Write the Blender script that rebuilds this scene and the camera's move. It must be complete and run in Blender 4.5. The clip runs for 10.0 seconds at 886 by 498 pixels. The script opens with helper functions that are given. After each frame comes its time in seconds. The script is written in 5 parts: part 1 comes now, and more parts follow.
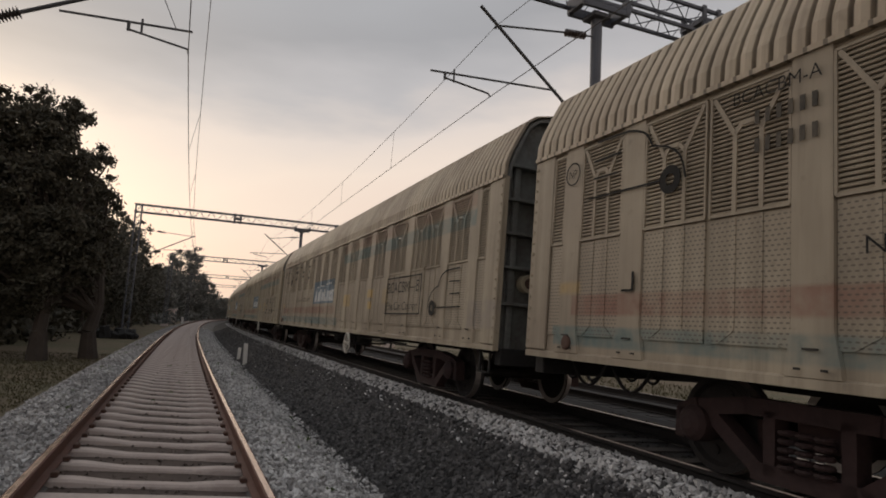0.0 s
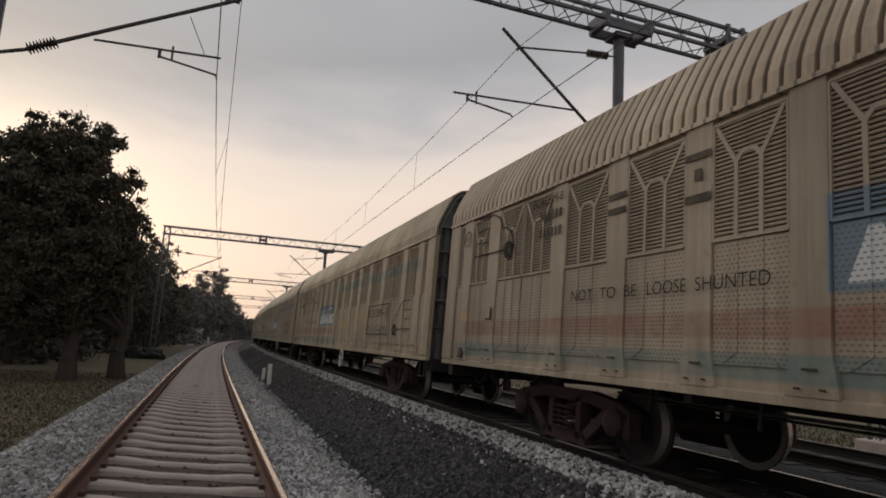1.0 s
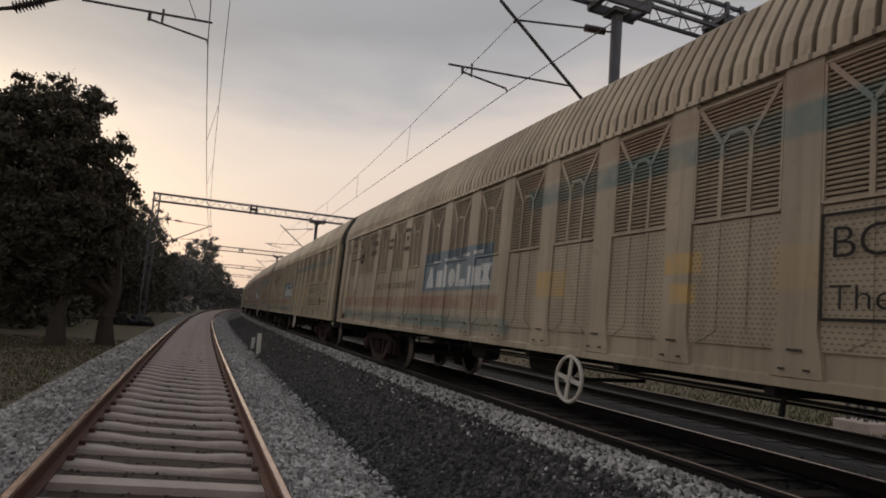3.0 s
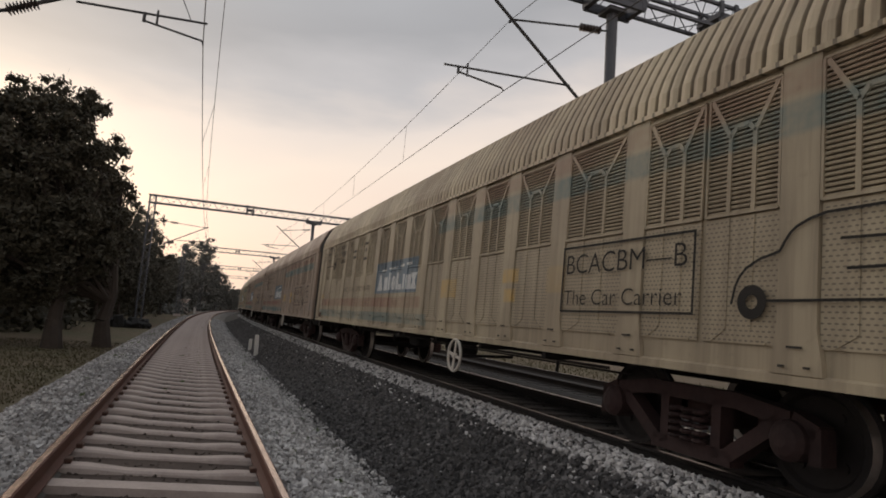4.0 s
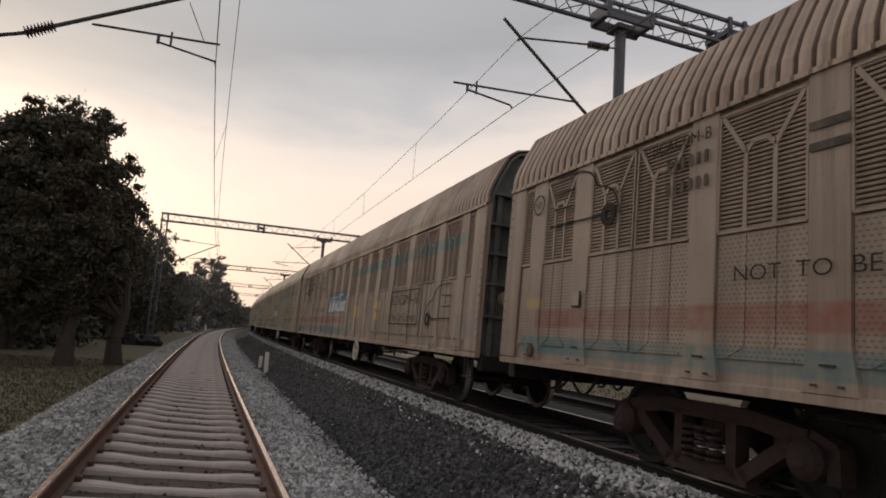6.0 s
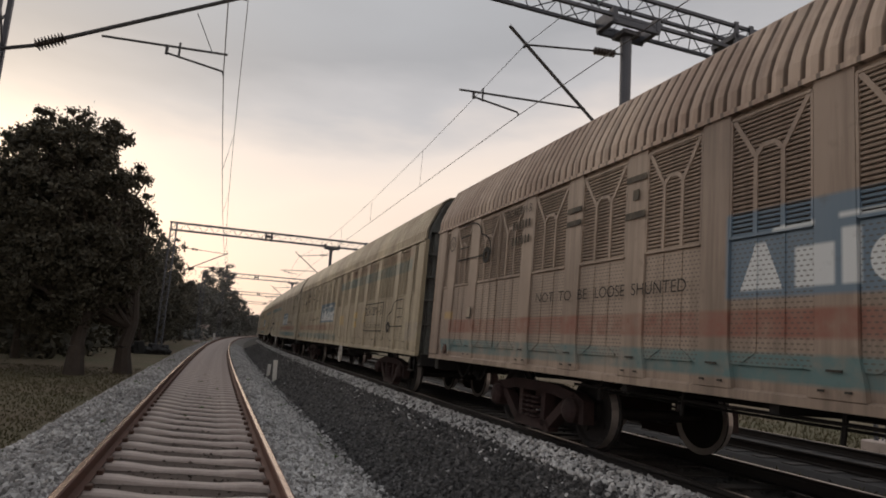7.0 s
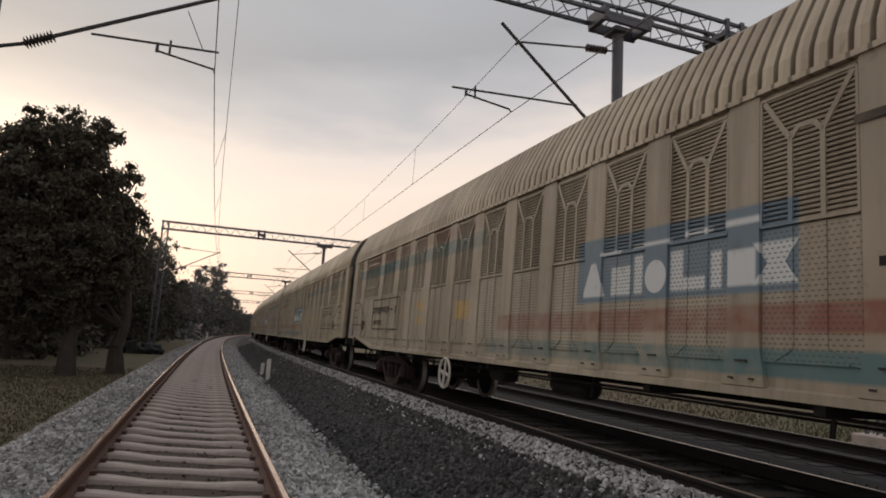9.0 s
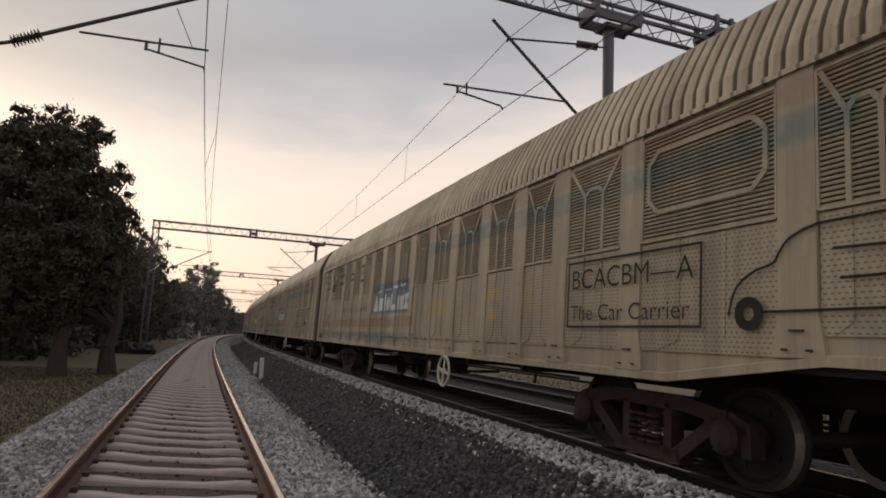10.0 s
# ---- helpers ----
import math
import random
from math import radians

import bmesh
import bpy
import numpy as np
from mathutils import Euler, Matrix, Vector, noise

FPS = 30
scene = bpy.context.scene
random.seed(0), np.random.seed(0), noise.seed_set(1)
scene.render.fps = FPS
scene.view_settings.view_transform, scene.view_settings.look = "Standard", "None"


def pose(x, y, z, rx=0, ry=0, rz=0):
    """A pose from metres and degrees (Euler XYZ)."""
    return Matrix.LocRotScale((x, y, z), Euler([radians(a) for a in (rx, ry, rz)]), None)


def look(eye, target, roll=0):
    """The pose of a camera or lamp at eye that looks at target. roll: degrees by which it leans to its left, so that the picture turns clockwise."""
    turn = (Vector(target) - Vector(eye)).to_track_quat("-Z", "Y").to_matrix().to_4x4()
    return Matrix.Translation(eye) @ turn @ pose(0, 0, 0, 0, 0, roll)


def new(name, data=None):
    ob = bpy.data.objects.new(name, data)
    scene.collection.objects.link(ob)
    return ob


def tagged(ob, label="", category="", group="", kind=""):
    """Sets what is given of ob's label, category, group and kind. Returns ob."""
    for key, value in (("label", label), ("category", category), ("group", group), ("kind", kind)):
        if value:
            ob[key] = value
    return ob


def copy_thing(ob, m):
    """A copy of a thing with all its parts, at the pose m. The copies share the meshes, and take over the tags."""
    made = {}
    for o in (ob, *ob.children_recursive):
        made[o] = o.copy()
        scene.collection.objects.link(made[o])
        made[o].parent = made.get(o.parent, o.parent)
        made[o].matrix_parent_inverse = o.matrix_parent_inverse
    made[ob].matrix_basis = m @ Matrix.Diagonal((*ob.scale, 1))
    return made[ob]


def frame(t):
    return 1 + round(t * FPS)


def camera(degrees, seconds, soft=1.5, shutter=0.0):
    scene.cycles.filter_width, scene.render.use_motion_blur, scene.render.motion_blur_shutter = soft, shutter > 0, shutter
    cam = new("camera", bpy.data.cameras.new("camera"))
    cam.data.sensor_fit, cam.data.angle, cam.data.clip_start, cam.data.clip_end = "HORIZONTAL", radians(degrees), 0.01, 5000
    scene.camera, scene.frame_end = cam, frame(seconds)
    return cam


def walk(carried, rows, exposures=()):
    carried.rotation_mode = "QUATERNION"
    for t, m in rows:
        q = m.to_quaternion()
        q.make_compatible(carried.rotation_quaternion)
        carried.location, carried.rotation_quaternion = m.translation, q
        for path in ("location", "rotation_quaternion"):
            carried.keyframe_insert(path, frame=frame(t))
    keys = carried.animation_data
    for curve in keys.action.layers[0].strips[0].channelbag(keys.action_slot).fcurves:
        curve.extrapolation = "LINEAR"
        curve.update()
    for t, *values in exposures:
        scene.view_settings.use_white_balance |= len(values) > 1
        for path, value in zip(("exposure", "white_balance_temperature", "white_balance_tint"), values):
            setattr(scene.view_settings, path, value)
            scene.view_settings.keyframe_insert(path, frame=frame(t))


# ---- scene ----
LENS = 71.0
EYE = Vector((0.055, 0.0, 1.337))


def aim(yaw, pitch, roll):
    """A hand-held view: yaw to the right of the track's line, pitch up, roll clockwise, in degrees."""
    a, b = radians(yaw), radians(pitch)
    way = Vector((math.sin(a) * math.cos(b), math.cos(a) * math.cos(b), math.sin(b)))
    return look(EYE, EYE + way * 10, roll)


cam = camera(LENS, 10.0, soft=1.8, shutter=0.0)
PATH = (
    (0.0, 22.72, 7.13, 3.20), (0.5, 21.58, 8.00, 3.50), (1.0, 20.47, 8.89, 3.33), (1.5, 20.07, 8.12, 3.68),
    (2.0, 19.97, 8.46, 4.07), (2.5, 20.78, 7.12, 4.57), (3.2, 21.6, 6.5, 4.40), (4.0, 21.73, 6.54, 4.08),
    (4.5, 21.35, 7.17, 3.83), (5.0, 21.68, 7.30, 3.88), (5.5, 21.27, 7.58, 4.05), (6.2, 20.5, 8.2, 3.95),
    (7.0, 19.98, 8.63, 3.74), (7.5, 20.74, 8.21, 3.07), (8.0, 20.23, 8.71, 3.49), (8.5, 20.45, 8.75, 3.25),
    (9.0, 20.62, 8.44, 3.31), (9.5, 21.49, 7.29, 2.36), (10.0, 21.32, 8.22, 2.77),
)
walk(cam, [(t, aim(y, p, r)) for t, y, p, r in PATH],
     exposures=((0.0, -0.16, 6650, 12), (1.0, -0.18, 6650, 12), (1.5, -0.24, 6650, 12), (2.5, -0.34, 6650, 12), (4.0, -0.06, 6650, 12),
                (5.0, -0.02, 6650, 12), (7.0, 0.0, 6650, 12), (10.0, -0.01, 6650, 12)))

# ---------------------------------------------------------------- sky and sun
SUN_AZ = -18.0      # degrees to the right of +Y
SUN_EL = 9.0
world = bpy.data.worlds.new("sky")
scene.world = world
world.use_nodes = True


def build_sky():
    nt = world.node_tree
    nt.nodes.clear()
    N, L = nt.nodes.new, nt.links.new
    out, bg = N("ShaderNodeOutputWorld"), N("ShaderNodeBackground")
    tc = N("ShaderNodeTexCoord")
    sky = N("ShaderNodeTexSky")
    sky.sky_type, sky.sun_disc = "NISHITA", False
    sky.sun_elevation, sky.sun_rotation = radians(SUN_EL), radians(SUN_AZ)
    sky.dust_density, sky.air_density = 3.0, 1.0
    sep = N("ShaderNodeSeparateXYZ")
    L(tc.outputs["Generated"], sep.inputs[0])
    # a long bank of cloud: flattened noise over the dome
    mp = N("ShaderNodeMapping")
    mp.inputs["Scale"].default_value = (1.3, 1.3, 4.5)
    mp.inputs["Location"].default_value = (0.4, 0.1, 0.3)
    L(tc.outputs["Generated"], mp.inputs[0])
    no = N("ShaderNodeTexNoise")
    no.inputs["Scale"].default_value, no.inputs["Detail"].default_value = 1.6, 5.0
    no.inputs["Roughness"].default_value = 0.5
    L(mp.outputs[0], no.inputs["Vector"])
    add = N("ShaderNodeMath"); add.operation = "MULTIPLY_ADD"
    add.inputs[1].default_value = 0.24
    L(no.outputs["Fac"], add.inputs[0])
    L(sep.outputs["Z"], add.inputs[2])
    ramp = N("ShaderNodeValToRGB")
    e = ramp.color_ramp.elements
    e[0].position, e[0].color = 0.12, (0.80, 0.62, 0.53, 1)
    e[1].position, e[1].color = 0.95, (0.47, 0.49, 0.515, 1)
    for p, c in ((0.22, (0.90, 0.73, 0.62)), (0.34, (0.92, 0.79, 0.68)), (0.42, (0.80, 0.72, 0.66)), (0.475, (0.53, 0.525, 0.535)), (0.54, (0.395, 0.402, 0.418)),
                 (0.66, (0.45, 0.465, 0.485)), (0.78, (0.40, 0.42, 0.445))):
        k = e.new(p)
        k.color = (*c, 1)
    # the bank hangs lower towards the west
    tilt = N("ShaderNodeMath"); tilt.operation = "MULTIPLY_ADD"
    tilt.inputs[1].default_value = -0.12
    L(sep.outputs["X"], tilt.inputs[0])
    L(add.outputs[0], tilt.inputs[2])
    lift = N("ShaderNodeMath"); lift.operation = "ADD"
    lift.inputs[1].default_value = 0.02
    L(tilt.outputs[0], lift.inputs[0])
    L(lift.outputs[0], ramp.inputs[0])
    sc = N("ShaderNodeMix"); sc.data_type = "RGBA"; sc.blend_type = "ADD"
    sc.inputs["Factor"].default_value = 0.012
    L(ramp.outputs["Color"], sc.inputs[6])
    L(sky.outputs["Color"], sc.inputs[7])
    L(sc.outputs[2], bg.inputs["Color"])
    bg.inputs["Strength"].default_value = 1.0
    L(bg.outputs[0], out.inputs[0])


build_sky()
sun = new("sun", bpy.data.lights.new("sun", "SUN"))
sun.data.energy, sun.data.angle, sun.data.color = 0.5, radians(25), (1.0, 0.86, 0.72)
sun.matrix_world = look((0, 0, 50), (-50 * math.sin(radians(SUN_AZ)), -50 * math.cos(radians(SUN_AZ)), 50 - 50 * math.tan(radians(22))))

# ---------------------------------------------------------------- the lie of the tracks
K1, K2, S_CAP = 0.000555, 2.54e-6, 150.0


def turn_at(s):
    if s <= 0:
        return K1 * s
    a = min(s, S_CAP)
    return K1 * a + K2 * a * a / 2 + (K1 + K2 * S_CAP) * (s - a)


S_MIN, S_MAX = -260, 420
_line = {0: (0.0, 0.0)}
for _s in range(0, S_MAX):
    _h = turn_at(_s + 0.5)
    _line[_s + 1] = (_line[_s][0] + math.sin(_h), _line[_s][1] + math.cos(_h))
for _s in range(0, S_MIN, -1):
    _h = turn_at(_s - 0.5)
    _line[_s - 1] = (_line[_s][0] - math.sin(_h), _line[_s][1] - math.cos(_h))


def at(s, off=0.0, z=0.0):
    """The point off metres to the right of the near track's centre line, s metres along it."""
    i = max(S_MIN, min(S_MAX - 1, math.floor(s)))
    f = s - i
    (x0, y0), (x1, y1) = _line[i], _line[i + 1]
    h = turn_at(s)
    return Vector((x0 + (x1 - x0) * f + off * math.cos(h), y0 + (y1 - y0) * f - off * math.sin(h), z))


TRACKS = {"near": (0.0, 0.0, 0.072), "middle": (5.32, 0.20, 0.03), "far": (10.62, -0.09, 0.01)}
# the shaped ground across the tracks: offset, height
SECTION = ((-2.5, -0.62), (-1.8, -0.10), (-1.4, -0.045), (-0.98, -0.09), (-0.80, -0.185), (0.80, -0.30), (0.98, -0.235), (1.4, -0.245), (1.65, -0.31), (2.2, -0.56),
           (3.95, 0.19), (4.12, 0.17), (4.30, 0.03), (6.35, -0.03), (6.60, 0.0), (6.90, -0.04), (7.80, -0.42), (8.70, -0.40), (9.15, -0.27),
           (12.10, -0.28), (12.50, -0.30), (13.20, -0.62))


def ground_z(off):
    for (a, za), (b, zb) in zip(SECTION, SECTION[1:]):
        if a <= off <= b:
            return za + (zb - za) * (off - a) / (b - a)
    return -0.6


# ---------------------------------------------------------------- materials
class Net:
    """A small helper to write node materials."""

    def __init__(self, name):
        self.m = bpy.data.materials.new(name)
        self.m.use_nodes = True
        self.t = self.m.node_tree
        self.bsdf = self.t.nodes["Principled BSDF"]
        self.co = self.t.nodes.new("ShaderNodeTexCoord").outputs["Object"]
        self._sep = None

    def n(self, kind, **values):
        node = self.t.nodes.new(kind)
        for k, val in values.items():
            node.inputs[k].default_value = val
        return node

    def link(self, a, b):
        self.t.links.new(a, b)

    def put(self, sock, val):
        if isinstance(val, (int, float)):
            sock.default_value = val
        elif isinstance(val, tuple):
            sock.default_value = (*val, 1)[:4]
        else:
            self.link(val, sock)

    def math(self, op, a, b=0.0, c=0.0, clamp=False):
        node = self.t.nodes.new("ShaderNodeMath")
        node.operation, node.use_clamp = op, clamp
        for i, val in enumerate((a, b, c)):
            self.put(node.inputs[i], val)
        return node.outputs[0]

    def xyz(self):
        if self._sep is None:
            node = self.t.nodes.new("ShaderNodeSeparateXYZ")
            self.link(self.co, node.inputs[0])
            self._sep = node.outputs
        return self._sep

    def noise(self, scale, detail=3.0, rough=0.55, stretch=None, world_space=False):
        node = self.n("ShaderNodeTexNoise", Scale=scale, Detail=detail, Roughness=rough)
        src = self.co
        if world_space:
            src = self.t.nodes.new("ShaderNodeNewGeometry").outputs["Position"]
        if stretch:
            mp = self.n("ShaderNodeMapping")
            mp.inputs["Scale"].default_value = stretch
            self.link(src, mp.inputs[0])
            src = mp.outputs[0]
        self.link(src, node.inputs["Vector"])
        return node.outputs["Fac"]

    def step(self, val, lo, hi):
        node = self.n("ShaderNodeMapRange")
        node.clamp = True
        self.put(node.inputs["Value"], val)
        node.inputs["From Min"].default_value, node.inputs["From Max"].default_value = lo, hi
        return node.outputs["Result"]

    def mix(self, fac, a, b, blend="MIX"):
        node = self.t.nodes.new("ShaderNodeMix")
        node.data_type, node.blend_type = "RGBA", blend
        self.put(node.inputs[0], fac)
        self.put(node.inputs[6], a)
        self.put(node.inputs[7], b)
        return node.outputs[2]

    def island(self):
        return self.t.nodes.new("ShaderNodeNewGeometry").outputs["Random Per Island"]

    def rand(self):
        return self.t.nodes.new("ShaderNodeObjectInfo").outputs["Random"]

    def done(self, colour, rough=0.7, metal=0.0, bump=None, strength=0.3, dist=0.01):
        self.put(self.bsdf.inputs["Base Color"], colour)
        self.put(self.bsdf.inputs["Roughness"], rough)
        self.put(self.bsdf.inputs["Metallic"], metal)
        if bump is not None:
            b = self.n("ShaderNodeBump", Strength=strength, Distance=dist)
            self.link(bump, b.inputs["Height"])
            self.link(b.outputs[0], self.bsdf.inputs["Normal"])
        return self.m


def worn(name, base, dark, rough=0.7, metal=0.0, big=0.8, fine=18.0, amount=0.6, world_space=False, strength=0.25):
    """Two-scale wear: broad stains and fine grain between a base and a dark colour."""
    k = Net(name)
    a, b = k.noise(big, 4, 0.6, world_space=world_space), k.noise(fine, 3, 0.6, world_space=world_space)
    f = k.math("MULTIPLY", k.step(k.math("ADD", k.math("MULTIPLY", a, 0.7), k.math("MULTIPLY", b, 0.3)), 0.36, 0.66), amount)
    return k.done(k.mix(f, base, dark), k.math("MULTIPLY_ADD", b, 0.2, rough - 0.1), metal, b, strength, 0.004)


def stone_material(name, low, high, world_space=True):
    k = Net(name)
    isl = k.island()
    n1, n2 = k.noise(0.5, 3, 0.6, world_space=True), k.noise(60, 2, 0.6, world_space=True)
    c = k.mix(isl, low, high)
    c = k.mix(k.math("MULTIPLY", k.step(n1, 0.42, 0.68), 0.35), c, tuple(v * 0.55 for v in low))
    return k.done(c, 0.9, 0.0, n2, 0.4, 0.004)


M_BALLAST = stone_material("grey granite ballast", (0.22, 0.21, 0.205), (0.72, 0.705, 0.69))
# the same ballast in a darker range, for the left shoulder
M_BALLAST_DULL = stone_material("darker grey ballast", (0.17, 0.16, 0.155), (0.55, 0.535, 0.52))
M_BROWN_STONE = stone_material("rust stained ballast stones", (0.045, 0.033, 0.027), (0.13, 0.10, 0.085))
M_DARK = stone_material("dark basalt ballast", (0.022, 0.021, 0.022), (0.150, 0.144, 0.143))
# ballast sunk near black: shade under the train put into the colour
M_TRAIN_SHADE = stone_material("ballast with train shade painted in", (0.012, 0.011, 0.011), (0.045, 0.042, 0.041))
M_CREST = stone_material("dusty ballast crest", (0.24, 0.23, 0.225), (0.70, 0.69, 0.68))
M_BEDDING = worn("ballast bed between stones", (0.16, 0.15, 0.14), (0.06, 0.055, 0.05), 0.95, fine=30, world_space=True, strength=0.8)
M_BED_BROWN = worn("rust stained ballast", (0.085, 0.06, 0.048), (0.035, 0.025, 0.021), 0.95, big=1.2, fine=30, world_space=True, strength=0.8)
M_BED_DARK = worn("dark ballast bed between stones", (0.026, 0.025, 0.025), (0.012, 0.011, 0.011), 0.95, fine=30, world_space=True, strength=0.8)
M_SLEEPER = worn("weathered concrete sleeper", (0.52, 0.44, 0.40), (0.28, 0.22, 0.195), 0.85, big=2.5, fine=40)
# shaded copy of the sleeper for the tracks under and beyond the train
M_SLEEPER_DARK = worn("concrete sleeper with shade painted in", (0.055, 0.049, 0.046), (0.026, 0.023, 0.022), 0.9, big=2.5, fine=40)
M_RAIL = worn("rust brown rail steel", (0.125, 0.050, 0.032), (0.062, 0.026, 0.018), 0.75, 0.0, big=3, fine=30)
# shaded copies of rail and rail head, dimmed for the same tracks
M_RAIL_DARK = worn("rail steel with shade painted in", (0.016, 0.012, 0.011), (0.009, 0.007, 0.007), 0.75)
M_RAILTOP_DIM = worn("rolled rail head dimmed as shade", (0.20, 0.18, 0.17), (0.09, 0.075, 0.07), 0.34, 0.9, big=2, fine=25, amount=0.7)
M_RAILTOP = worn("rolled bright rail head", (0.56, 0.43, 0.36), (0.38, 0.25, 0.19), 0.22, 0.9, big=2, fine=25, amount=0.5)
M_CLIP = worn("rusty rail clip", (0.10, 0.05, 0.035), (0.05, 0.028, 0.02), 0.8)
M_GALV = worn("galvanised steel", (0.105, 0.110, 0.128), (0.06, 0.063, 0.073), 0.55, 0.4, fine=25)
M_TUBE = worn("dull bracket tube", (0.075, 0.075, 0.078), (0.04, 0.04, 0.042), 0.55, 0.4)
M_PORCELAIN = worn("brown porcelain insulator", (0.055, 0.04, 0.036), (0.03, 0.022, 0.02), 0.35)
M_WIRE = worn("dark copper wire", (0.055, 0.05, 0.048), (0.03, 0.028, 0.026), 0.5, 0.6)
M_WHITE = worn("weathered white paint", (0.72, 0.70, 0.66), (0.42, 0.38, 0.34), 0.7)
M_BARK = worn("dark bark", (0.055, 0.042, 0.034), (0.022, 0.017, 0.014), 0.9, big=3, fine=20, strength=0.7)
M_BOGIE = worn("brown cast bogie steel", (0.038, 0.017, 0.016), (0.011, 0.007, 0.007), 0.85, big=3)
# underframe and wheel colours lowered to carry the shade below the wagons
M_UNDER = worn("underframe steel with shade in its colour", (0.014, 0.012, 0.012), (0.007, 0.006, 0.006), 0.8, big=2)
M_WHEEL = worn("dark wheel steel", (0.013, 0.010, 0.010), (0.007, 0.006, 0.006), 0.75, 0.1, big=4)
M_TYRE = worn("polished wheel tread", (0.50, 0.47, 0.45), (0.3, 0.28, 0.27), 0.55, 0.8)
M_END = worn("grey green end wall paint", (0.165, 0.174, 0.165), (0.070, 0.058, 0.048), 0.7, big=1.6, fine=14, amount=0.9)
M_BLACK = worn("black stencil paint", (0.014, 0.013, 0.012), (0.035, 0.030, 0.025), 0.95, big=3)
M_STENCIL = worn("faded stencil paint", (0.05, 0.045, 0.038), (0.15, 0.125, 0.095), 0.9, big=6, fine=30, amount=0.9)
M_HANDWHEEL = worn("pale grey handwheel paint", (0.62, 0.59, 0.53), (0.35, 0.31, 0.27), 0.6)
M_BADGE = worn("dull ochre badge paint", (0.42, 0.37, 0.27), (0.25, 0.19, 0.12), 0.7)


def leaf_material(name, low, high):
    k = Net(name)
    c = k.mix(k.island(), low, high)
    n = k.noise(0.9, 2, 0.5, world_space=True)
    c = k.mix(k.math("MULTIPLY", n, 0.5), c, tuple(v * 0.5 for v in low))
    k.bsdf.inputs["Specular IOR Level"].default_value = 0.25
    return k.done(c, 0.7)


M_LEAF = leaf_material("dull green leaves", (0.048, 0.045, 0.034), (0.108, 0.098, 0.070))
# leaf colour paled and greyed to imitate haze at middle distance
M_LEAF_MID = leaf_material("grey-green leaves with painted haze", (0.075, 0.073, 0.060), (0.150, 0.142, 0.115))
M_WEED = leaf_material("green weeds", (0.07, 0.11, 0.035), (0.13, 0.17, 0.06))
# paler still: the far trees' haze is in this base colour
M_LEAF_FAR = leaf_material("grey green far leaves with painted haze", (0.135, 0.135, 0.125), (0.21, 0.21, 0.195))
M_GRASS = leaf_material("dry grass", (0.080, 0.072, 0.034), (0.125, 0.106, 0.054))


def ground_material():
    k = Net("dry grass and earth")
    a, b, c = k.noise(0.11, 4, 0.6, world_space=True), k.noise(0.9, 5, 0.65, world_space=True), k.noise(14, 3, 0.6, world_space=True)
    col = k.mix(k.step(a, 0.4, 0.6), (0.125, 0.090, 0.054), (0.085, 0.082, 0.036))
    col = k.mix(k.math("MULTIPLY", k.step(b, 0.45, 0.65), 0.7), col, (0.15, 0.108, 0.068))
    col = k.mix(k.math("MULTIPLY", c, 0.5), col, (0.07, 0.055, 0.03))
    return k.done(col, 0.95, 0.0, k.math("ADD", b, c), 0.6, 0.05)


M_GROUND = ground_material()


BODY_K, BODY_LIFT = 0.8605, 0.286     # from the drawing of the wagon to its true size, and its height over the rail


